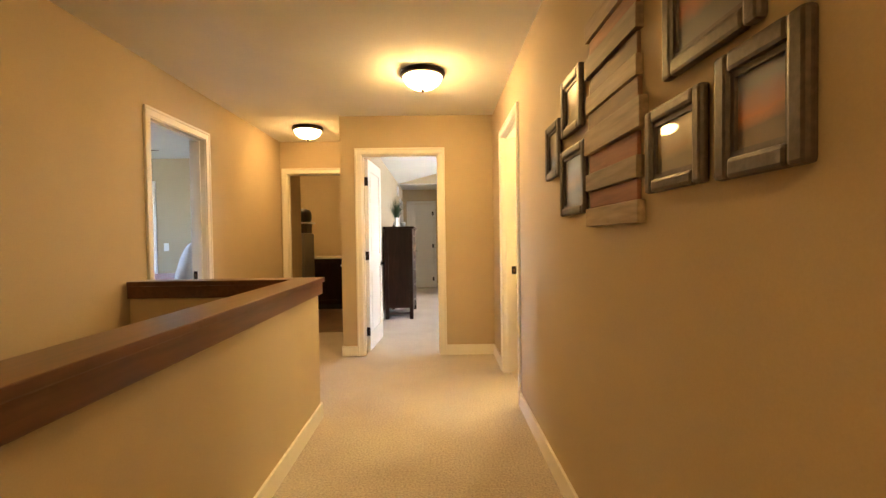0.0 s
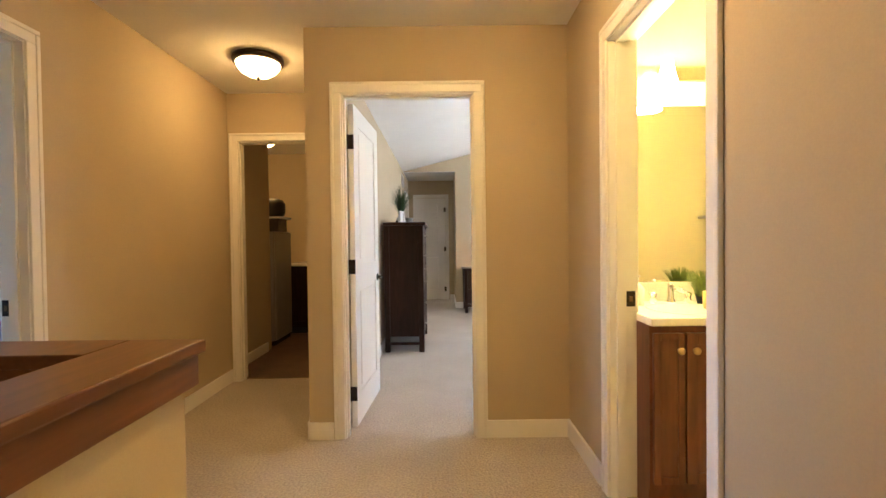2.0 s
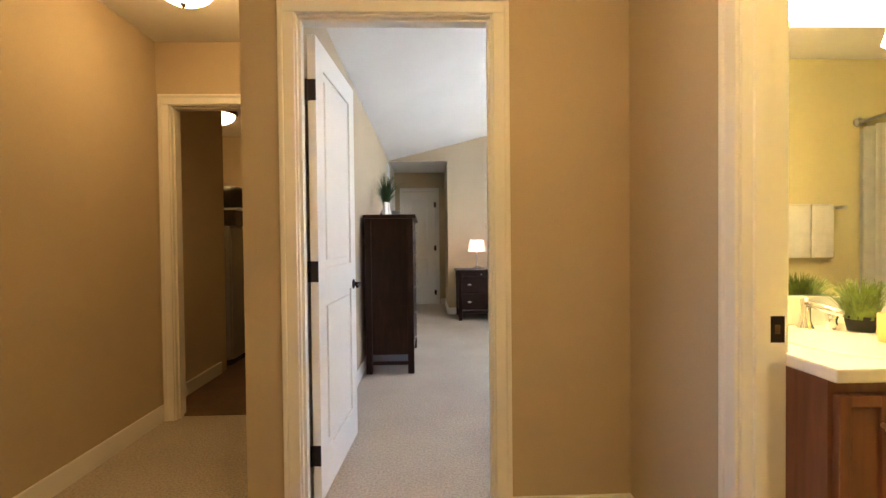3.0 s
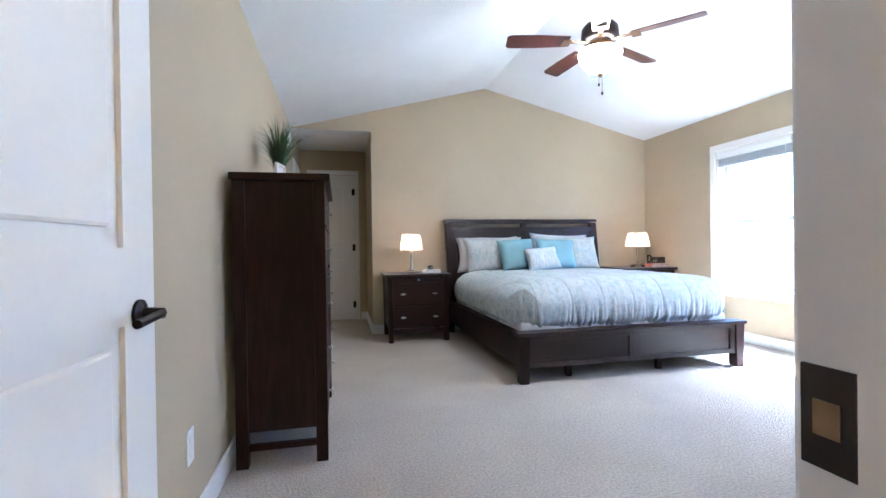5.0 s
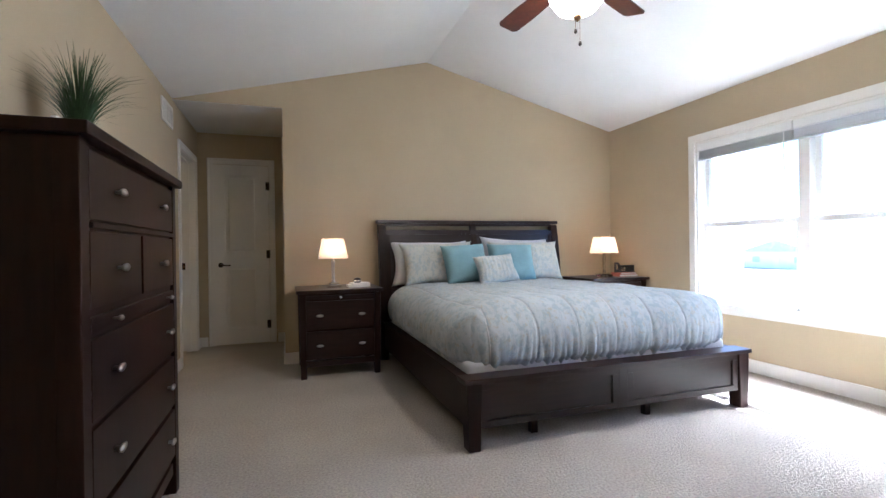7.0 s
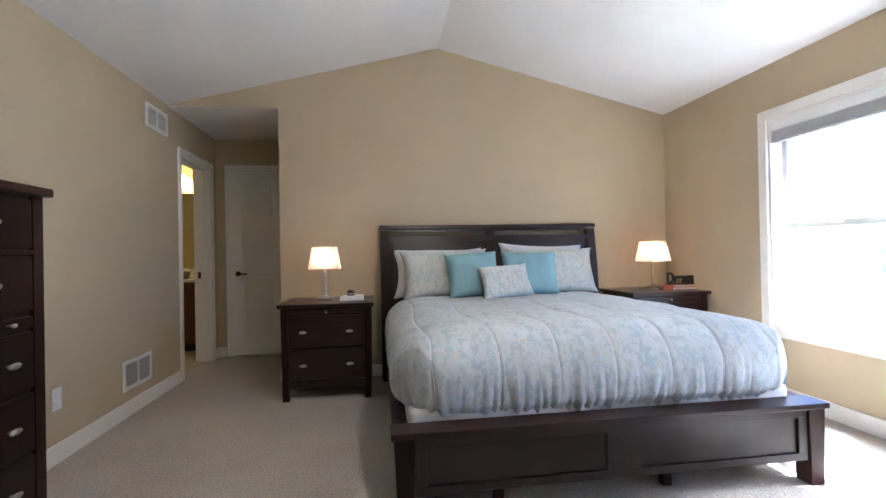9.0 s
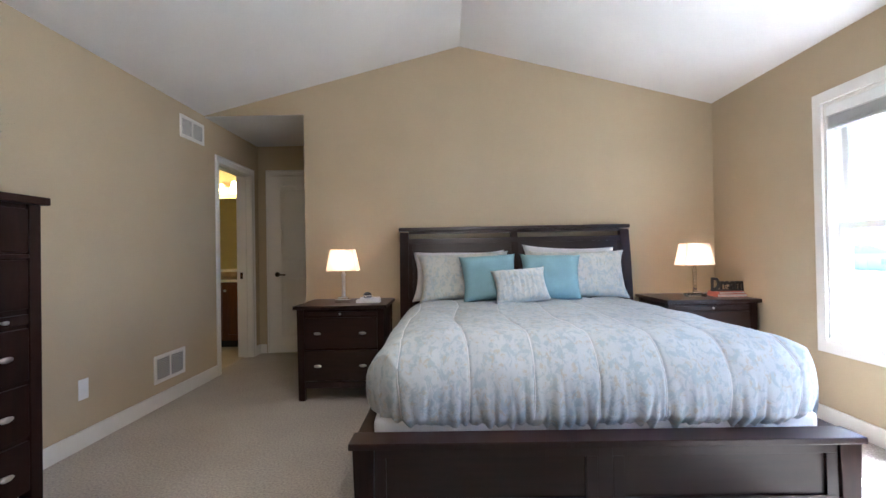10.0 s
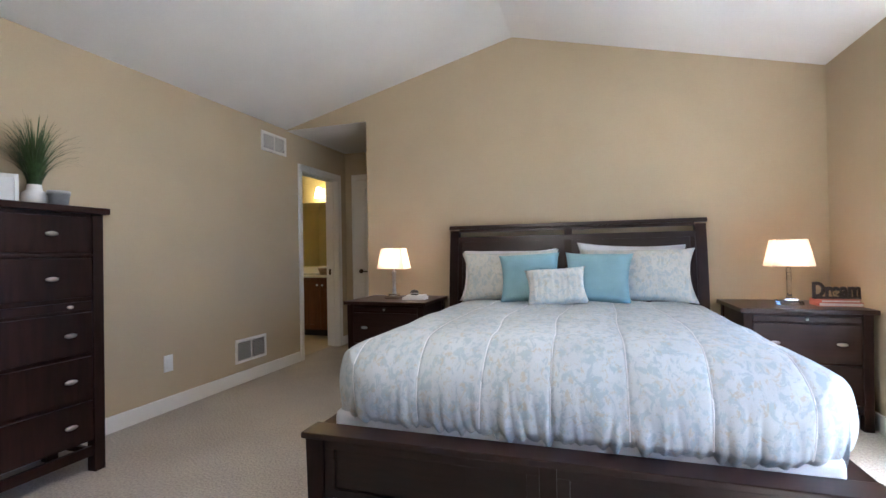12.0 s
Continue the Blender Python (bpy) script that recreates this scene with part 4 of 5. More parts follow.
# ---- master bedroom: bed ----
BX0, BX1, BY0 = 1.262, 3.232, 7.545
bed = thing("bed", "king bed with espresso wooden frame and tall headboard", "bed", (2.247, 8.65, 0))
ox, oy = 2.247, 8.65
for x0, x1 in ((BX0, BX0 + 0.085), (BX1 - 0.085, BX1)):
    bm = box(x0 - ox, x1 - ox, BY0 - oy, BY0 + 0.085 - oy, 0, 0.352, 0.004)
    for vv in bm.verts:
        if vv.co.z < 0.02:
            c = (x0 + x1) / 2 - ox
            vv.co.x = c + (vv.co.x - c) * 0.75
    part("leg", bm, ESPRESSO, bed)
bm = box(BX0 + 0.085 - ox, BX1 - 0.085 - ox, BY0 + 0.022 - oy, BY0 + 0.06 - oy, 0.115, 0.352)
fb = part("footboard", bm, ESPRESSO_X, bed, "low panelled footboard")
FM = 2.247 - ox
for x0, x1 in ((BX0 + 0.085 - ox, FM - 0.03), (FM + 0.03, BX1 - 0.085 - ox)):
    for c in ((x0, x1, 0.115, 0.15), (x0, x1, 0.312, 0.352), (x0, x0 + 0.045, 0.15, 0.312), (x1 - 0.045, x1, 0.15, 0.312)):
        part("panel_frame", box(c[0], c[1], BY0 + 0.010 - oy, BY0 + 0.022 - oy, c[2], c[3], 0.002), ESPRESSO_X, fb)
part("panel_frame", box(FM - 0.03, FM + 0.03, BY0 + 0.010 - oy, BY0 + 0.022 - oy, 0.115, 0.352, 0.002), ESPRESSO_X, fb)
part("foot_cap", box(BX0 - 0.014 - ox, BX1 + 0.014 - ox, BY0 - 0.012 - oy, BY0 + 0.115 - oy, 0.352, 0.378, 0.005), ESPRESSO_X, bed)
for x0, x1 in ((BX0 + 0.01, BX0 + 0.045), (BX1 - 0.045, BX1 - 0.01)):
    part("side_rail", box(x0 - ox, x1 - ox, BY0 + 0.085 - oy, 9.78 - oy, 0.115, 0.352, 0.003), ESPRESSO, bed)
    part("rail_cap", box(x0 - 0.015 - ox, x1 + 0.03 - ox, BY0 + 0.115 - oy, 9.76 - oy, 0.352, 0.366, 0.003), ESPRESSO, bed)
for x in (1.72, 2.52):
    part("support_foot", box(x - ox - 0.02, x - ox + 0.02, BY0 + 0.12 - oy, BY0 + 0.16 - oy, 0, 0.12), ESPRESSO, bed)
part("slat_base", box(BX0 + 0.045 - ox, BX1 - 0.045 - ox, BY0 + 0.1 - oy, 9.7 - oy, 0.20, 0.22), ESPRESSO, bed)


def lean(bm):
    """The headboard's sleigh lean towards the wall."""
    for vv in bm.verts:
        t = max(0.0, (vv.co.z - 0.45) / 0.9)
        vv.co.y += 0.09 * t * t - 0.02
    return bm


def tall_box(x0, x1, y0, y1, z0, z1, n=8):
    bm = bmesh.new()
    for k in range(n):
        bx(bm, x0, x1, y0, y1, z0 + (z1 - z0) * k / n, z0 + (z1 - z0) * (k + 1) / n)
    bmesh.ops.remove_doubles(bm, verts=bm.verts, dist=1e-5)
    return lean(bm)


HX0, HX1, HY = 1.235 - ox, 3.225 - ox, 9.71 - oy
for x0, x1 in ((HX0, HX0 + 0.075), (HX1 - 0.075, HX1)):
    part("headboard_post", tall_box(x0, x1, HY, HY + 0.065, 0.0, 1.30, 14), ESPRESSO, bed)
hbp = part("headboard", tall_box(HX0 + 0.075, HX1 - 0.075, HY + 0.02, HY + 0.045, 0.35, 1.225), ESPRESSO_X, bed, "panelled headboard")
MIDX = (HX0 + HX1) / 2
part("panel_rail", tall_box(HX0 + 0.075, HX1 - 0.075, HY + 0.006, HY + 0.05, 1.20, 1.245, 2), ESPRESSO_X, hbp)
part("panel_stile", tall_box(MIDX - 0.03, MIDX + 0.03, HY + 0.008, HY + 0.05, 0.5, 1.30, 8), ESPRESSO, hbp)
for x0, x1 in ((HX0 + 0.075, HX0 + 0.11), (HX1 - 0.11, HX1 - 0.075)):
    part("panel_stile", tall_box(x0, x1, HY + 0.012, HY + 0.05, 0.5, 1.20, 8), ESPRESSO, hbp)
part("top_rail", tall_box(HX0 + 0.075, HX1 - 0.075, HY + 0.01, HY + 0.055, 1.285, 1.31, 1), ESPRESSO_X, bed)
part("headboard_cap", lean(box(HX0 - 0.01, HX1 + 0.01, HY - 0.012, HY + 0.075, 1.31, 1.343, 0.005)), ESPRESSO_X, bed)

for x0, x1 in ((1.325, 2.243), (2.251, 3.17)):
    sp = thing("box_spring", "white fabric box spring half in the bed frame", "box spring", (0, 0, 0.222), group="box spring halves")
    part("cover", box(x0, x1, 7.668, 9.66, 0, 0.21, 0.03), SHEET, sp, "", True)
mt = thing("mattress", "white mattress under the comforter", "mattress", (0, 0, 0.432))
part("cover", box(1.36, 3.13, 7.72, 9.66, 0, 0.22, 0.06), SHEET, mt, "", True)


def comforter():
    """Quilted cover: a flat sheet folded over the mattress, with piped seams along its length and gathers at the hem."""
    nx, ny = 560, 280
    cx, half, R, rc = 2.264, 0.955, 0.21, 0.24
    yfoot, yhead = 7.655, 9.50
    rise, drop = 0.722, 0.15
    arc = R * pi / 2
    S = half - R + arc + drop
    T = (yhead - yfoot) - R + arc + drop
    seams = [-0.835 + 0.274 * k for k in range(7)]

    def fold(s, lim):
        a = lim - R
        if s <= a:
            return s, 0.0
        if s <= a + arc:
            g = (s - a) / R
            return a + R * sin(g), R * (1 - cos(g))
        return lim, R + (s - a - arc)

    def wander(px, t):
        return px + 0.05 * noise.noise(Vector((px * 1.5, t * 1.3, 2.0)))

    def surface(s, t, lift=0.0):
        px, dx = fold(abs(s), half)
        px = px if s >= 0 else -px
        py, dy = fold(t, yhead - yfoot)
        y = yhead - py
        z = max(rise - (dx ** 3 + dy ** 3) ** (1 / 3), rise - (R + drop))
        qx, qy = abs(px) - (half - rc), (yfoot + rc) - y
        if qx > 0 and qy > 0:
            ln = (qx * qx + qy * qy) ** 0.5
            if ln > rc:
                px = (half - rc + qx * rc / ln) * (1 if px >= 0 else -1)
                y = yfoot + rc - qy * rc / ln
        low = min(1.0, max(dx, dy) / (R + drop))
        near = min(abs(wander(px, t) - k) for k in seams)
        puff = 0.005 * (1 - math.exp(-((near / 0.007) ** 2))) + 0.006 * sin(min(1, near / 0.13) * pi / 2)
        soft = 0.008 * noise.noise(Vector((px * 3.2, y * 3.2, 1.0))) + 0.006 * noise.noise(Vector((px * 11, y * 6, 4.0)))
        along = px if dy >= dx else y
        g = max(0.0, low - 0.38) / 0.62
        crease = abs(noise.noise(Vector((along * 21, z * 3.0, 3.0)))) * 2 - 0.35
        fine = noise.noise(Vector((along * 48, z * 5.0, 6.0)))
        gather = g ** 1.3 * (0.031 * crease + 0.010 * fine)
        bulge = 0.036 * sin(pi * low) - 0.055 * max(0.0, low - 0.82) / 0.18
        nrm = Vector((0, 0, 1.0))
        if low > 0.02:
            if dx > 0 and dy <= 0:
                side = Vector((1.0 if px > 0 else -1.0, 0, 0))
            else:
                side = Vector(((px / half) ** 5 * (1.0 if dx > 0 else 0.0), -(1.0 if dy > 0 else 0.0) * min(1, dy / R), 0))
            if side.length > 1e-6:
                side.normalize()
                k = min(1.0, max(dx, dy) / R)
                nrm = (nrm * (1 - k) + side * k).normalized()
        crown = 0.03 * (1 - (px / half) ** 2) * (0.4 + 0.6 * min(1, t / 0.9))
        p = Vector((cx + px, y, z + crown * (1 - low))) + nrm * (puff + soft * (1 - 0.3 * low) + gather + bulge + lift)
        p.z += g * 0.012 * noise.noise(Vector((along * 9, 1.0, 8.0)))
        return p

    bm = bmesh.new()
    grid = [[bm.verts.new(surface(-S + 2 * S * i / nx, T * j / ny)) for j in range(ny + 1)] for i in range(nx + 1)]
    for a, b in zip(grid, grid[1:]):
        for j in range(ny):
            bm.faces.new((a[j], a[j + 1], b[j + 1], b[j]))
    bmesh.ops.recalc_face_normals(bm, faces=bm.faces)
    ob = thing("comforter", "pale blue floral quilted comforter tucked on the bed", "comforter")
    part("cover", bm, DUVET, ob, "pale blue cotton with leafy print", True)
    for k in seams:
        line = []
        for j in range(150):
            t = T * 0.97 * j / 149
            lo, hi = -half, half
            for _ in range(18):
                m = (lo + hi) / 2
                px = fold(abs(m), half)[0] * (1 if m >= 0 else -1)
                lo, hi = (m, hi) if wander(px, t) < k else (lo, m)
            line.append(surface(lo, t, 0.001))
        bm = bmesh.new()
        rings = []
        for j, p in enumerate(line):
            d = (line[min(j + 1, 149)] - line[max(j - 1, 0)]).normalized()
            u = d.cross(Vector((0, 0, 1)) if abs(d.z) < 0.9 else Vector((0, 1, 0))).normalized()
            w = u.cross(d)
            rings.append([bm.verts.new(p + (u * cos(a) + w * sin(a)) * 0.0028) for a in (0, pi / 3, 2 * pi / 3, pi, 4 * pi / 3, 5 * pi / 3)])
        for a, b in zip(rings, rings[1:]):
            for q in range(6):
                bm.faces.new((a[q], a[(q + 1) % 6], b[(q + 1) % 6], b[q]))
        part("piping", bm, SHEET, ob, "thin pale piping along a seam", True)




comforter()

PZ = 0.735
pillow("bed_pillow", "white sleeping pillow against the headboard", 0.80, 0.44, 0.20, pose(1.74, 9.66, PZ - 0.03, -12, 0, 0), SHEET, "white pillows", 1)
pillow("bed_pillow", "white sleeping pillow against the headboard", 0.80, 0.46, 0.18, pose(2.68, 9.66, PZ - 0.02, -14, 2, 0), SHEET, "white pillows", 2)
pillow("pillow_sham", "cream floral pillow sham leaning on the headboard", 0.78, 0.42, 0.17, pose(1.80, 9.48, PZ - 0.01, -22, -2, 5), SHAM, "floral shams", 4)
pillow("pillow_sham", "cream floral pillow sham leaning on the headboard", 0.80, 0.42, 0.17, pose(2.72, 9.50, PZ - 0.01, -20, 0, -2), SHAM, "floral shams", 5)
pillow("throw_pillow", "aqua blue square throw pillow", 0.45, 0.385, 0.17, pose(1.985, 9.26, PZ, -22, -2, 6), BLUEFAB, "aqua throw pillows", 6)
pillow("throw_pillow", "aqua blue square throw pillow", 0.47, 0.385, 0.17, pose(2.43, 9.27, PZ, -22, 2, -6), BLUEFAB, "aqua throw pillows", 7)
pillow("lumbar_pillow", "small pleated pale grey-blue lumbar pillow", 0.41, 0.27, 0.13, pose(2.19, 9.06, PZ + 0.01, -24, -5, 4), SHAM, "", 8, ruffle=0.006)


# ---- nightstands and what stands on them ----
def oval_pull(parent, x, y, z):
    bm = lathe([(0.006, 0), (0.006, 0.012), (0.013, 0.016), (0.014, 0.022), (0.006, 0.026)], 14)
    bmesh.ops.rotate(bm, verts=bm.verts, matrix=Matrix.Rotation(radians(90), 3, "X"))
    bmesh.ops.scale(bm, verts=bm.verts, vec=(2.1, 1, 0.85))
    bmesh.ops.translate(bm, verts=bm.verts, vec=(x, y, z))
    return part("drawer_pull", bm, NICKEL, parent, "oval brushed nickel pull", True)


def nightstand(x0):
    n = thing("nightstand", "espresso wooden nightstand with two drawers", "nightstand", (x0 + 0.34, 9.27, 0), group="nightstands")
    w = 0.335
    for sx in (-1, 1):
        for y0, y1 in ((0.0, 0.05), (0.50, 0.55)):
            bm = box(sx * w - (0.05 if sx > 0 else 0), sx * w + (0.05 if sx < 0 else 0), y0, y1, 0, 0.70, 0.003)
            for vv in bm.verts:
                if vv.co.z < 0.02:
                    vv.co.x -= sx * 0.008
            part("leg", bm, ESPRESSO, n)
    part("body", box(-w + 0.012, w - 0.012, 0.02, 0.54, 0.15, 0.70), ESPRESSO, n)
    part("lower_rail", box(-w + 0.05, w - 0.05, 0.012, 0.035, 0.095, 0.145, 0.003), ESPRESSO_X, n)
    part("tabletop", box(-w - 0.022, w + 0.022, -0.025, 0.57, 0.70, 0.728, 0.005), ESPRESSO_X, n)
    tray = part("pull_out_tray", box(-w + 0.055, w - 0.055, 0.006, 0.02, 0.648, 0.68, 0.002), ESPRESSO_X, n)
    bm = lathe([(0.004, 0), (0.004, 0.01), (0.01, 0.014), (0.006, 0.02)], 12)
    bmesh.ops.rotate(bm, verts=bm.verts, matrix=Matrix.Rotation(radians(90), 3, "X"))
    bmesh.ops.translate(bm, verts=bm.verts, vec=(0, 0.006, 0.664))
    part("tray_knob", bm, NICKEL, tray, "", True)
    for z0, z1 in ((0.155, 0.385), (0.40, 0.635)):
        dr = part("drawer", box(-w + 0.055, w - 0.055, 0.004, 0.02, z0, z1, 0.003), ESPRESSO_X, n)
        for sx in (-0.172, 0.172):
            oval_pull(dr, sx, 0.004, (z0 + z1) / 2)
    return n


ns = nightstand(0.478)
copy_thing(ns, pose(3.655, 9.27, 0))


def table_lamp(x, y, base_mat, label):
    L = thing("table_lamp", label, "table lamp", (x, y, 0.728), group="bedside lamps")
    part("base", box(-0.062, 0.062, -0.062, 0.062, 0, 0.026, 0.004), base_mat, L)
    part("foot", box(-0.04, 0.04, -0.04, 0.04, 0.026, 0.042, 0.004), CHROME, L)
    part("stem", lathe([(0.02, 0.042), (0.016, 0.055), (0.0145, 0.06), (0.0145, 0.215), (0.02, 0.22), (0.013, 0.235), (0.008, 0.255), (0.008, 0.30)], 20), base_mat if base_mat is CRYSTAL else NICKEL, L, "", True)
    bm = bmesh.new()
    for t0, t1, z0, z1 in ((0.122, 0.090, 0.255, 0.43),):
        lo = [bm.verts.new((sx * t0, sy * t0 * 0.72, z0)) for sx, sy in ((-1, -1), (1, -1), (1, 1), (-1, 1))]
        up = [bm.verts.new((sx * t1, sy * t1 * 0.72, z1)) for sx, sy in ((-1, -1), (1, -1), (1, 1), (-1, 1))]
        for k in range(4):
            f = (lo[k], lo[(k + 1) % 4], up[(k + 1) % 4], up[k])
            bm.faces.new(f)
    part("shade", bm, SHADE, L, "lit ivory fabric shade")
    part("bulb", lathe([(0.012, 0.29), (0.026, 0.33), (0.026, 0.35), (0.01, 0.375)], 16), BULB, L, "", True)
    return L


BULB = glow("lit_bulb", (1.0, 0.66, 0.38), LAMP_BULB)
table_lamp(0.785, 9.55, CHROME, "lit bedside lamp with chrome column and ivory shade")
table_lamp(3.655, 9.52, CRYSTAL, "lit bedside lamp with crystal column and ivory shade")


def book(x, y, z, w, dp, h, turn, cover, label):
    b = thing("book", label, "book", (x, y, z), turn)
    part("pages", box(-w / 2 + 0.003, w / 2 - 0.004, -dp / 2 + 0.004, dp / 2 - 0.004, 0.003, h - 0.003), PAPER, b, "white page block")
    bm = box(-w / 2, w / 2, -dp / 2, dp / 2, 0, 0.003)
    bx(bm, -w / 2, w / 2, -dp / 2, dp / 2, h - 0.003, h)
    bx(bm, -w / 2, -w / 2 + 0.003, -dp / 2, dp / 2, 0.003, h - 0.003)
    part("cover", bm, cover, b)


book(1.00, 9.50, 0.728, 0.19, 0.13, 0.022, 4, PAPER, "white hardback book on the nightstand")
book(1.01, 9.50, 0.750, 0.16, 0.11, 0.014, 10, PAPER, "thin white book on top of another")
ck = thing("alarm_clock", "small black round clock on the books", "clock", (0.99, 9.50, 0.764))
part("body", lathe([(0.03, 0), (0.036, 0.015), (0.03, 0.035), (0.01, 0.045)], 20), BLACK, ck, "", True)
part("rim", lathe([(0.037, 0.012), (0.039, 0.016), (0.037, 0.02)], 20), CHROME, ck, "", True)
book(3.90, 9.50, 0.728, 0.23, 0.16, 0.024, -3, REDBOOK, "salmon covered book on the nightstand")
book(3.895, 9.50, 0.752, 0.21, 0.15, 0.018, 2, REDBOOK, "second salmon covered book in the stack")
cv = bpy.data.curves.new("letters", "FONT")
cv.body, cv.size, cv.extrude, cv.align_x = "Dream", 0.094, 0.008, "CENTER"
cv.offset = 0.003
tmp = new("letters", cv)
bpy.context.view_layer.update()
me = bpy.data.meshes.new_from_object(tmp.evaluated_get(bpy.context.evaluated_depsgraph_get()))
bpy.data.objects.remove(tmp)
me.materials.clear()
me.materials.append(BLACK)
sg = thing("word_sign", "black cut-out wooden word sign reading Dream", "sign", (3.905, 9.50, 0.770))
lt = new("letters", me)
lt.parent = sg
lt.matrix_basis = pose(0, 0, 0.012, 90, 0, 0) @ Matrix.Diagonal((1.0, 1.45, 1.0, 1.0))
part("base", box(-0.13, 0.13, -0.012, 0.012, 0, 0.014, 0.002), BLACK, sg)

# ---- dresser ----
ds = thing("dresser", "tall espresso wooden chest of drawers by the wall", "dresser", (-0.285, 7.18, 0))
hw, x0, x1 = 0.505, -0.205, 0.21
for y0, y1 in ((-hw, -hw + 0.055), (hw - 0.055, hw)):
    for a, b in ((x0, x0 + 0.055), (x1 - 0.055, x1)):
        part("leg", box(a, b, y0, y1, 0, 1.345, 0.003), ESPRESSO, ds)
part("body", box(x0 + 0.01, x1 - 0.014, -hw + 0.012, hw - 0.012, 0.165, 1.345), ESPRESSO, ds)
for y0, y1 in ((-hw + 0.012, -hw + 0.035), (hw - 0.035, hw - 0.012)):
    part("lower_rail", box(x0 + 0.055, x1 - 0.055, y0, y1, 0.075, 0.105, 0.002), ESPRESSO, ds)
part("lower_rail", box(x1 - 0.035, x1 - 0.012, -hw + 0.055, hw - 0.055, 0.085, 0.135, 0.002), ESPRESSO, ds)
part("dresser_top", box(x0 - 0.01, x1 + 0.025, -hw - 0.022, hw + 0.022, 1.345, 1.378, 0.005), ESPRESSO, ds)


def side_pull(parent, y, z, small=False):
    bm = lathe([(0.006, 0), (0.006, 0.012), (0.013, 0.016), (0.014, 0.022), (0.006, 0.026)], 14)
    bmesh.ops.rotate(bm, verts=bm.verts, matrix=Matrix.Rotation(radians(90), 3, "Y"))
    bmesh.ops.scale(bm, verts=bm.verts, vec=(1, 1.0, 0.6) if small else (1, 2.1, 0.85))
    bmesh.ops.translate(bm, verts=bm.verts, vec=(x1 - 0.0, y, z))
    part("drawer_pull", bm, NICKEL, parent, "oval brushed nickel pull", True)


def ds_drawer(y0, y1, z0, z1, pulls, small=False):
    dr = part("drawer", box(x1 - 0.016, x1 - 0.001, y0, y1, z0, z1, 0.003), ESPRESSO, ds)
    for y in pulls:
        side_pull(dr, y, (z0 + z1) / 2, small)


e = hw - 0.06
ds_drawer(-e, e, 1.145, 1.325, (-0.25, 0.245))
ds_drawer(-e, -0.01, 0.915, 1.115, (-0.24,))
ds_drawer(0.01, e, 0.915, 1.115, (0.245,))
ds_drawer(-e, e, 0.852, 0.892, (-0.29, 0.325), True)
ds_drawer(-e, e, 0.625, 0.835, (-0.29, 0.325))
ds_drawer(-e, e, 0.395, 0.605, (-0.29, 0.325))
ds_drawer(-e, e, 0.175, 0.375, (-0.29, 0.325))
part("top_moulding", box(x1 - 0.012, x1 + 0.006, -e, e, 1.122, 1.138, 0.003), ESPRESSO, ds)

TOPZ = 1.378
vs = thing("vase_plant", "green artificial grass in a white ceramic vase", "plant", (-0.38, 7.547, TOPZ))
part("vase", lathe([(0.04, 0), (0.055, 0.012), (0.058, 0.06), (0.054, 0.085), (0.035, 0.098), (0.031, 0.128), (0.026, 0.128), (0.026, 0.06)], 28), CERAMIC, vs, "white ceramic vase", True)
grass(vs, 300, 0.46, 0.24, LEAF, 0.09, 0.024, 0.38, 3, 0.0042)
gp = thing("candle_pot", "grey ceramic pot on the dresser", "pot", (-0.28, 7.60, TOPZ))
part("body", lathe([(0.037, 0), (0.046, 0.07), (0.05, 0.072), (0.051, 0.095), (0.046, 0.095), (0.04, 0.07)], 24), GREYCER, gp, "", True)
pf = thing("photo_frame", "white standing photo frame on the dresser", "picture frame", (-0.36, 7.38, TOPZ), 78)
for c in ((-0.075, -0.058, 0, 0.165), (0.058, 0.075, 0, 0.165), (-0.058, 0.058, 0, 0.017), (-0.058, 0.058, 0.148, 0.165)):
    part("frame_side", box(c[0], c[1], -0.012, 0.006, c[2], c[3], 0.002), WHITE, pf)
part("print", box(-0.058, 0.058, -0.004, 0.0, 0.017, 0.148), PAPER, pf)
part("stand", box(-0.02, 0.02, 0.006, 0.05, 0, 0.005), BLACK, pf)
fg = thing("figurine", "small dark ornament on the dresser", "ornament", (-0.40, 7.25, TOPZ))
part("body", lathe([(0.025, 0), (0.02, 0.02), (0.012, 0.04), (0.004, 0.05)], 16), BLACK, fg, "", True)

fan(1.82, 7.35, 2.962, 0.53, 24, "bedroom ceiling fan with five mahogany blades and lit bowl", FANGLASS)


# ---- grilles ----
def grille(name, label, y0, y1, z0, z1, cols=2):
    g = thing(name, label, "air vent", (-0.53, (y0 + y1) / 2, z0))
    w, h = (y1 - y0) / 2, z1 - z0
    # dark sheet on the solid wall, coloured as the shade behind the slats
    part("backing", box(0.0, 0.002, -w + 0.015, w - 0.015, 0.015, h - 0.015), DARKGAP, g)
    part("frame", with_holes("x", 0.0, 0.010, -w, w, 0, h, [(-w + 0.022 + k * (2 * w - 0.034) / cols, -w + 0.012 + (k + 1) * (2 * w - 0.034) / cols, 0.022, h - 0.022) for k in range(cols)]), WHITE, g)
    n = int((h - 0.044) / 0.0125)
    for k in range(n):
        bm = box(-0.0009, 0.0009, -w + 0.02, w - 0.02, -0.0035, 0.0035)
        bmesh.ops.rotate(bm, verts=bm.verts, matrix=Matrix.Rotation(radians(35), 3, "Y"))
        bmesh.ops.translate(bm, verts=bm.verts, vec=(0.005, 0, 0.028 + k * (h - 0.056) / max(1, n - 1)))
        part("slat", bm, WHITE, g)


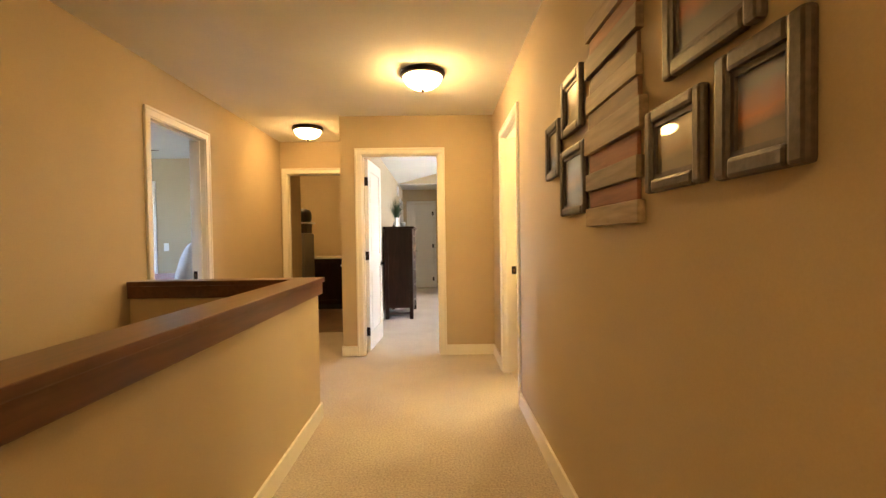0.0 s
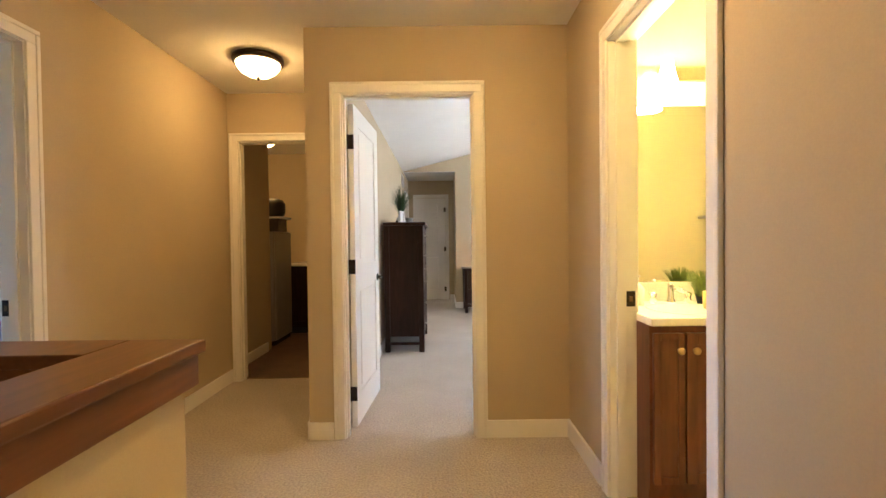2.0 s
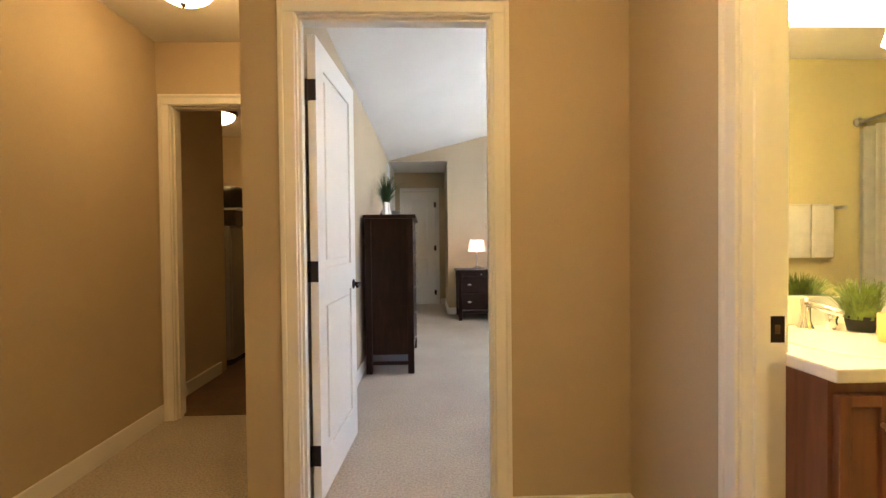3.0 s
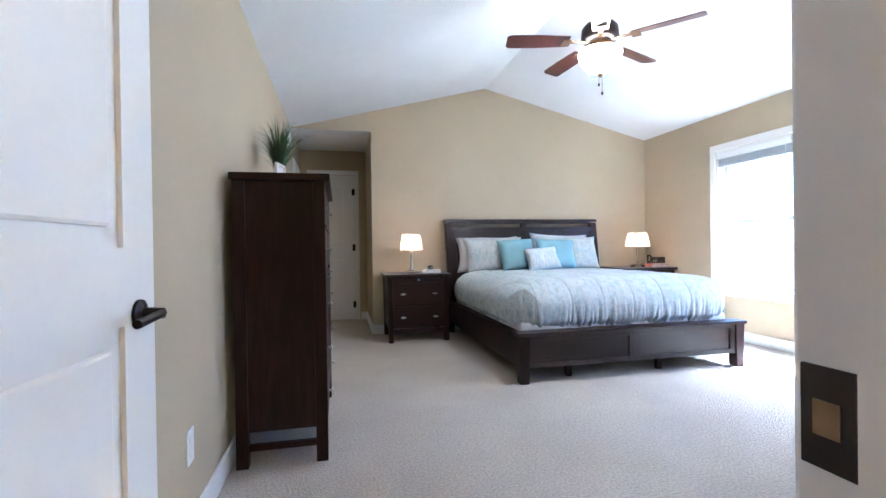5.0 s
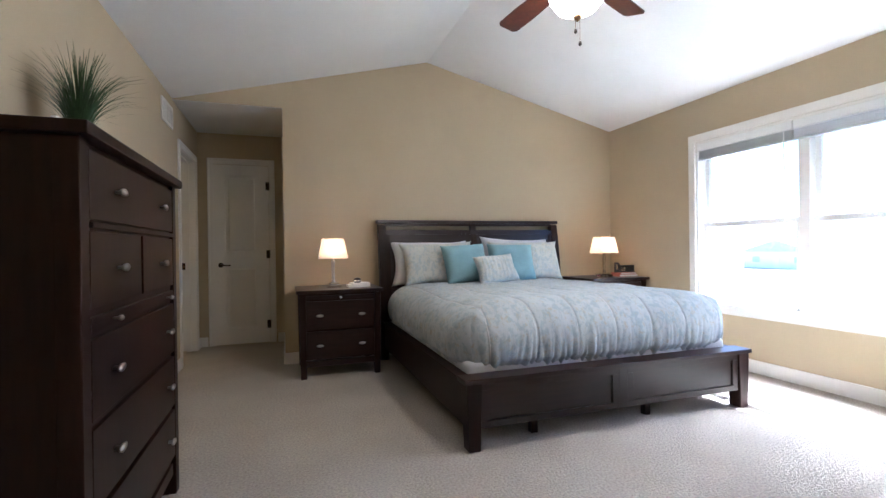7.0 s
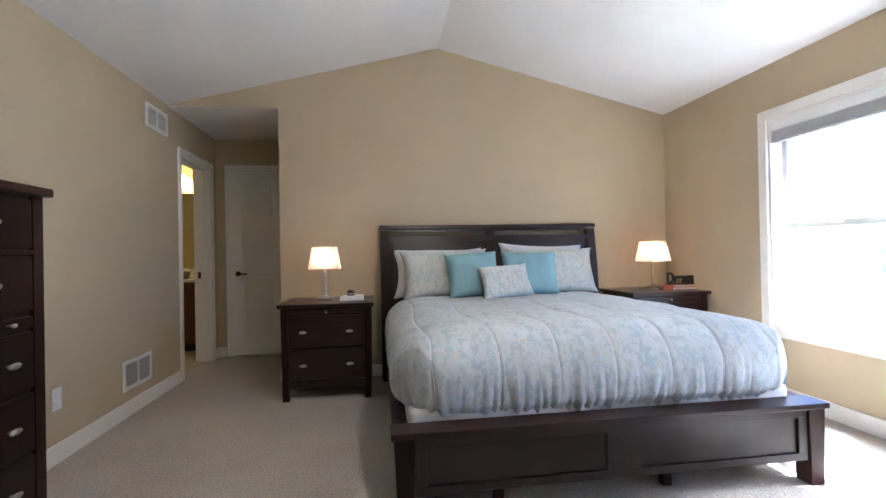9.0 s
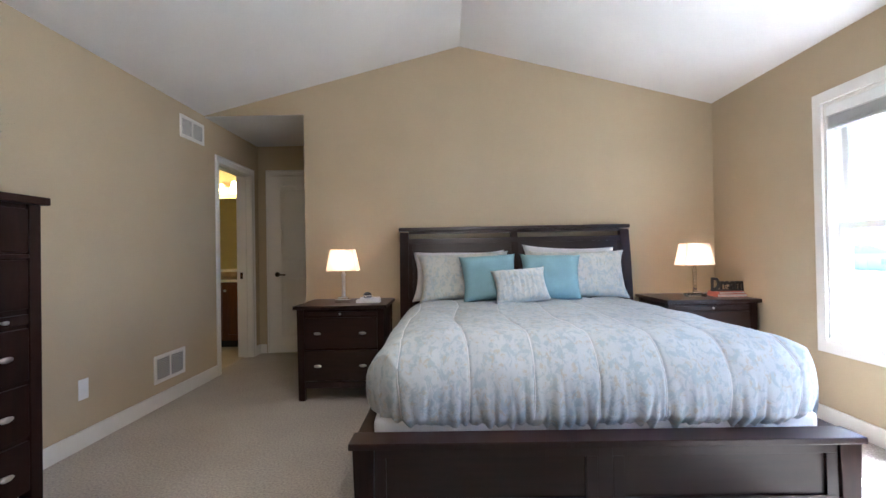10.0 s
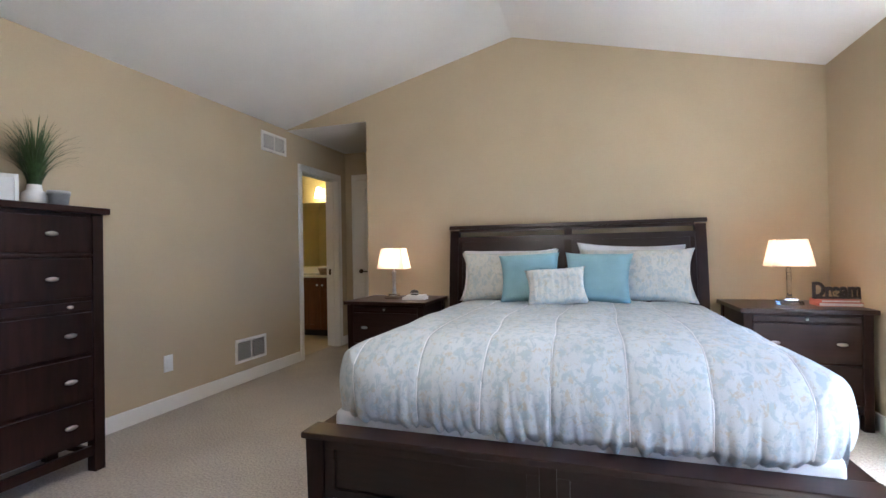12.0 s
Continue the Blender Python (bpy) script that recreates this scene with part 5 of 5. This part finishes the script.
grille("wall_vent", "white metal return grille high on the wall", 9.495, 9.86, 2.115, 2.30)
grille("wall_vent", "white metal grille above the baseboard", 9.13, 9.52, 0.18, 0.385)
fv = thing("floor_vent", "brown metal floor register beside the bed", "air vent", (3.80, 8.45, 0))
part("frame", with_holes("y", -0.15, 0.15, -0.06, 0.06, 0, 0.006, []), BRASSY, fv)
for k in range(10):
    part("slat", box(-0.045, 0.045, -0.13 + k * 0.028, -0.115 + k * 0.028, 0.006, 0.009), BRONZE, fv)

# ---- master bath ----
mv = thing("bath_cabinet", "cherry-stained master bath vanity cabinet", "cabinet", (-2.3, 11.36, 0.006))
part("body", box(0, 1.60, 0, 0.53, 0.09, 0.80), CHERRY, mv)
part("toe_kick", box(0, 1.60, 0.06, 0.53, 0, 0.09), DARKGAP, mv)
for k in range(4):
    kx = (0.36, 0.44, 1.16, 1.24)[k]
    cab_door(mv, 0.02 + 0.395 * k, 0.40 + 0.395 * k, 0.11, 0.78, 0, CHERRY, [(kx, 0.70)])
mtp = thing("bath_countertop", "cream cultured marble master bath counter", "countertop", (-2.3, 11.36, 0.806))
part("slab", box(0, 1.615, -0.025, 0.535, 0, 0.035, 0.005), STONE, mtp)
part("backsplash", box(0, 1.615, 0.51, 0.535, 0.035, 0.13, 0.003), STONE, mtp)
mm = thing("bath_mirror", "plate mirror above the master bath counter", "mirror", (0, 0, 0.95))
part("mirror_glass", box(-2.2, -0.72, 11.888, 11.90, 0, 0.95), MIRROR, mm)
ml = thing("bath_light", "lit frosted bath light above the mirror", "wall light", (-1.15, 11.90, 2.08))
part("bar", box(-0.35, 0.35, -0.03, 0, -0.03, 0.03, 0.006), GOLD, ml)
for x in (-0.25, 0.0, 0.25):
    part("shade", lathe([(0.03, 0.03), (0.05, -0.05), (0.065, -0.12), (0.06, -0.12), (0.028, 0.0)], 24, at=(x, -0.10, 0)), MASTERGLASS, ml, "lit frosted glass shade", True)
    part("arm", rod((x, -0.03, 0), (x, -0.10, 0.03), 0.008), GOLD, ml)
bt = thing("towel_basket", "woven basket of rolled cream towels on the counter", "basket", (-1.12, 11.55, 0.841))
part("basket", lathe([(0.10, 0), (0.13, 0.09), (0.124, 0.09), (0.10, 0.03)], 28), TONES[2], bt, "woven tan basket", True)
for k in range(3):
    part("rolled_towel", rod((-0.08, -0.06 + 0.055 * k, 0.085), (0.09, -0.06 + 0.055 * k, 0.09), 0.03, 14), TOWEL, bt, "", True)
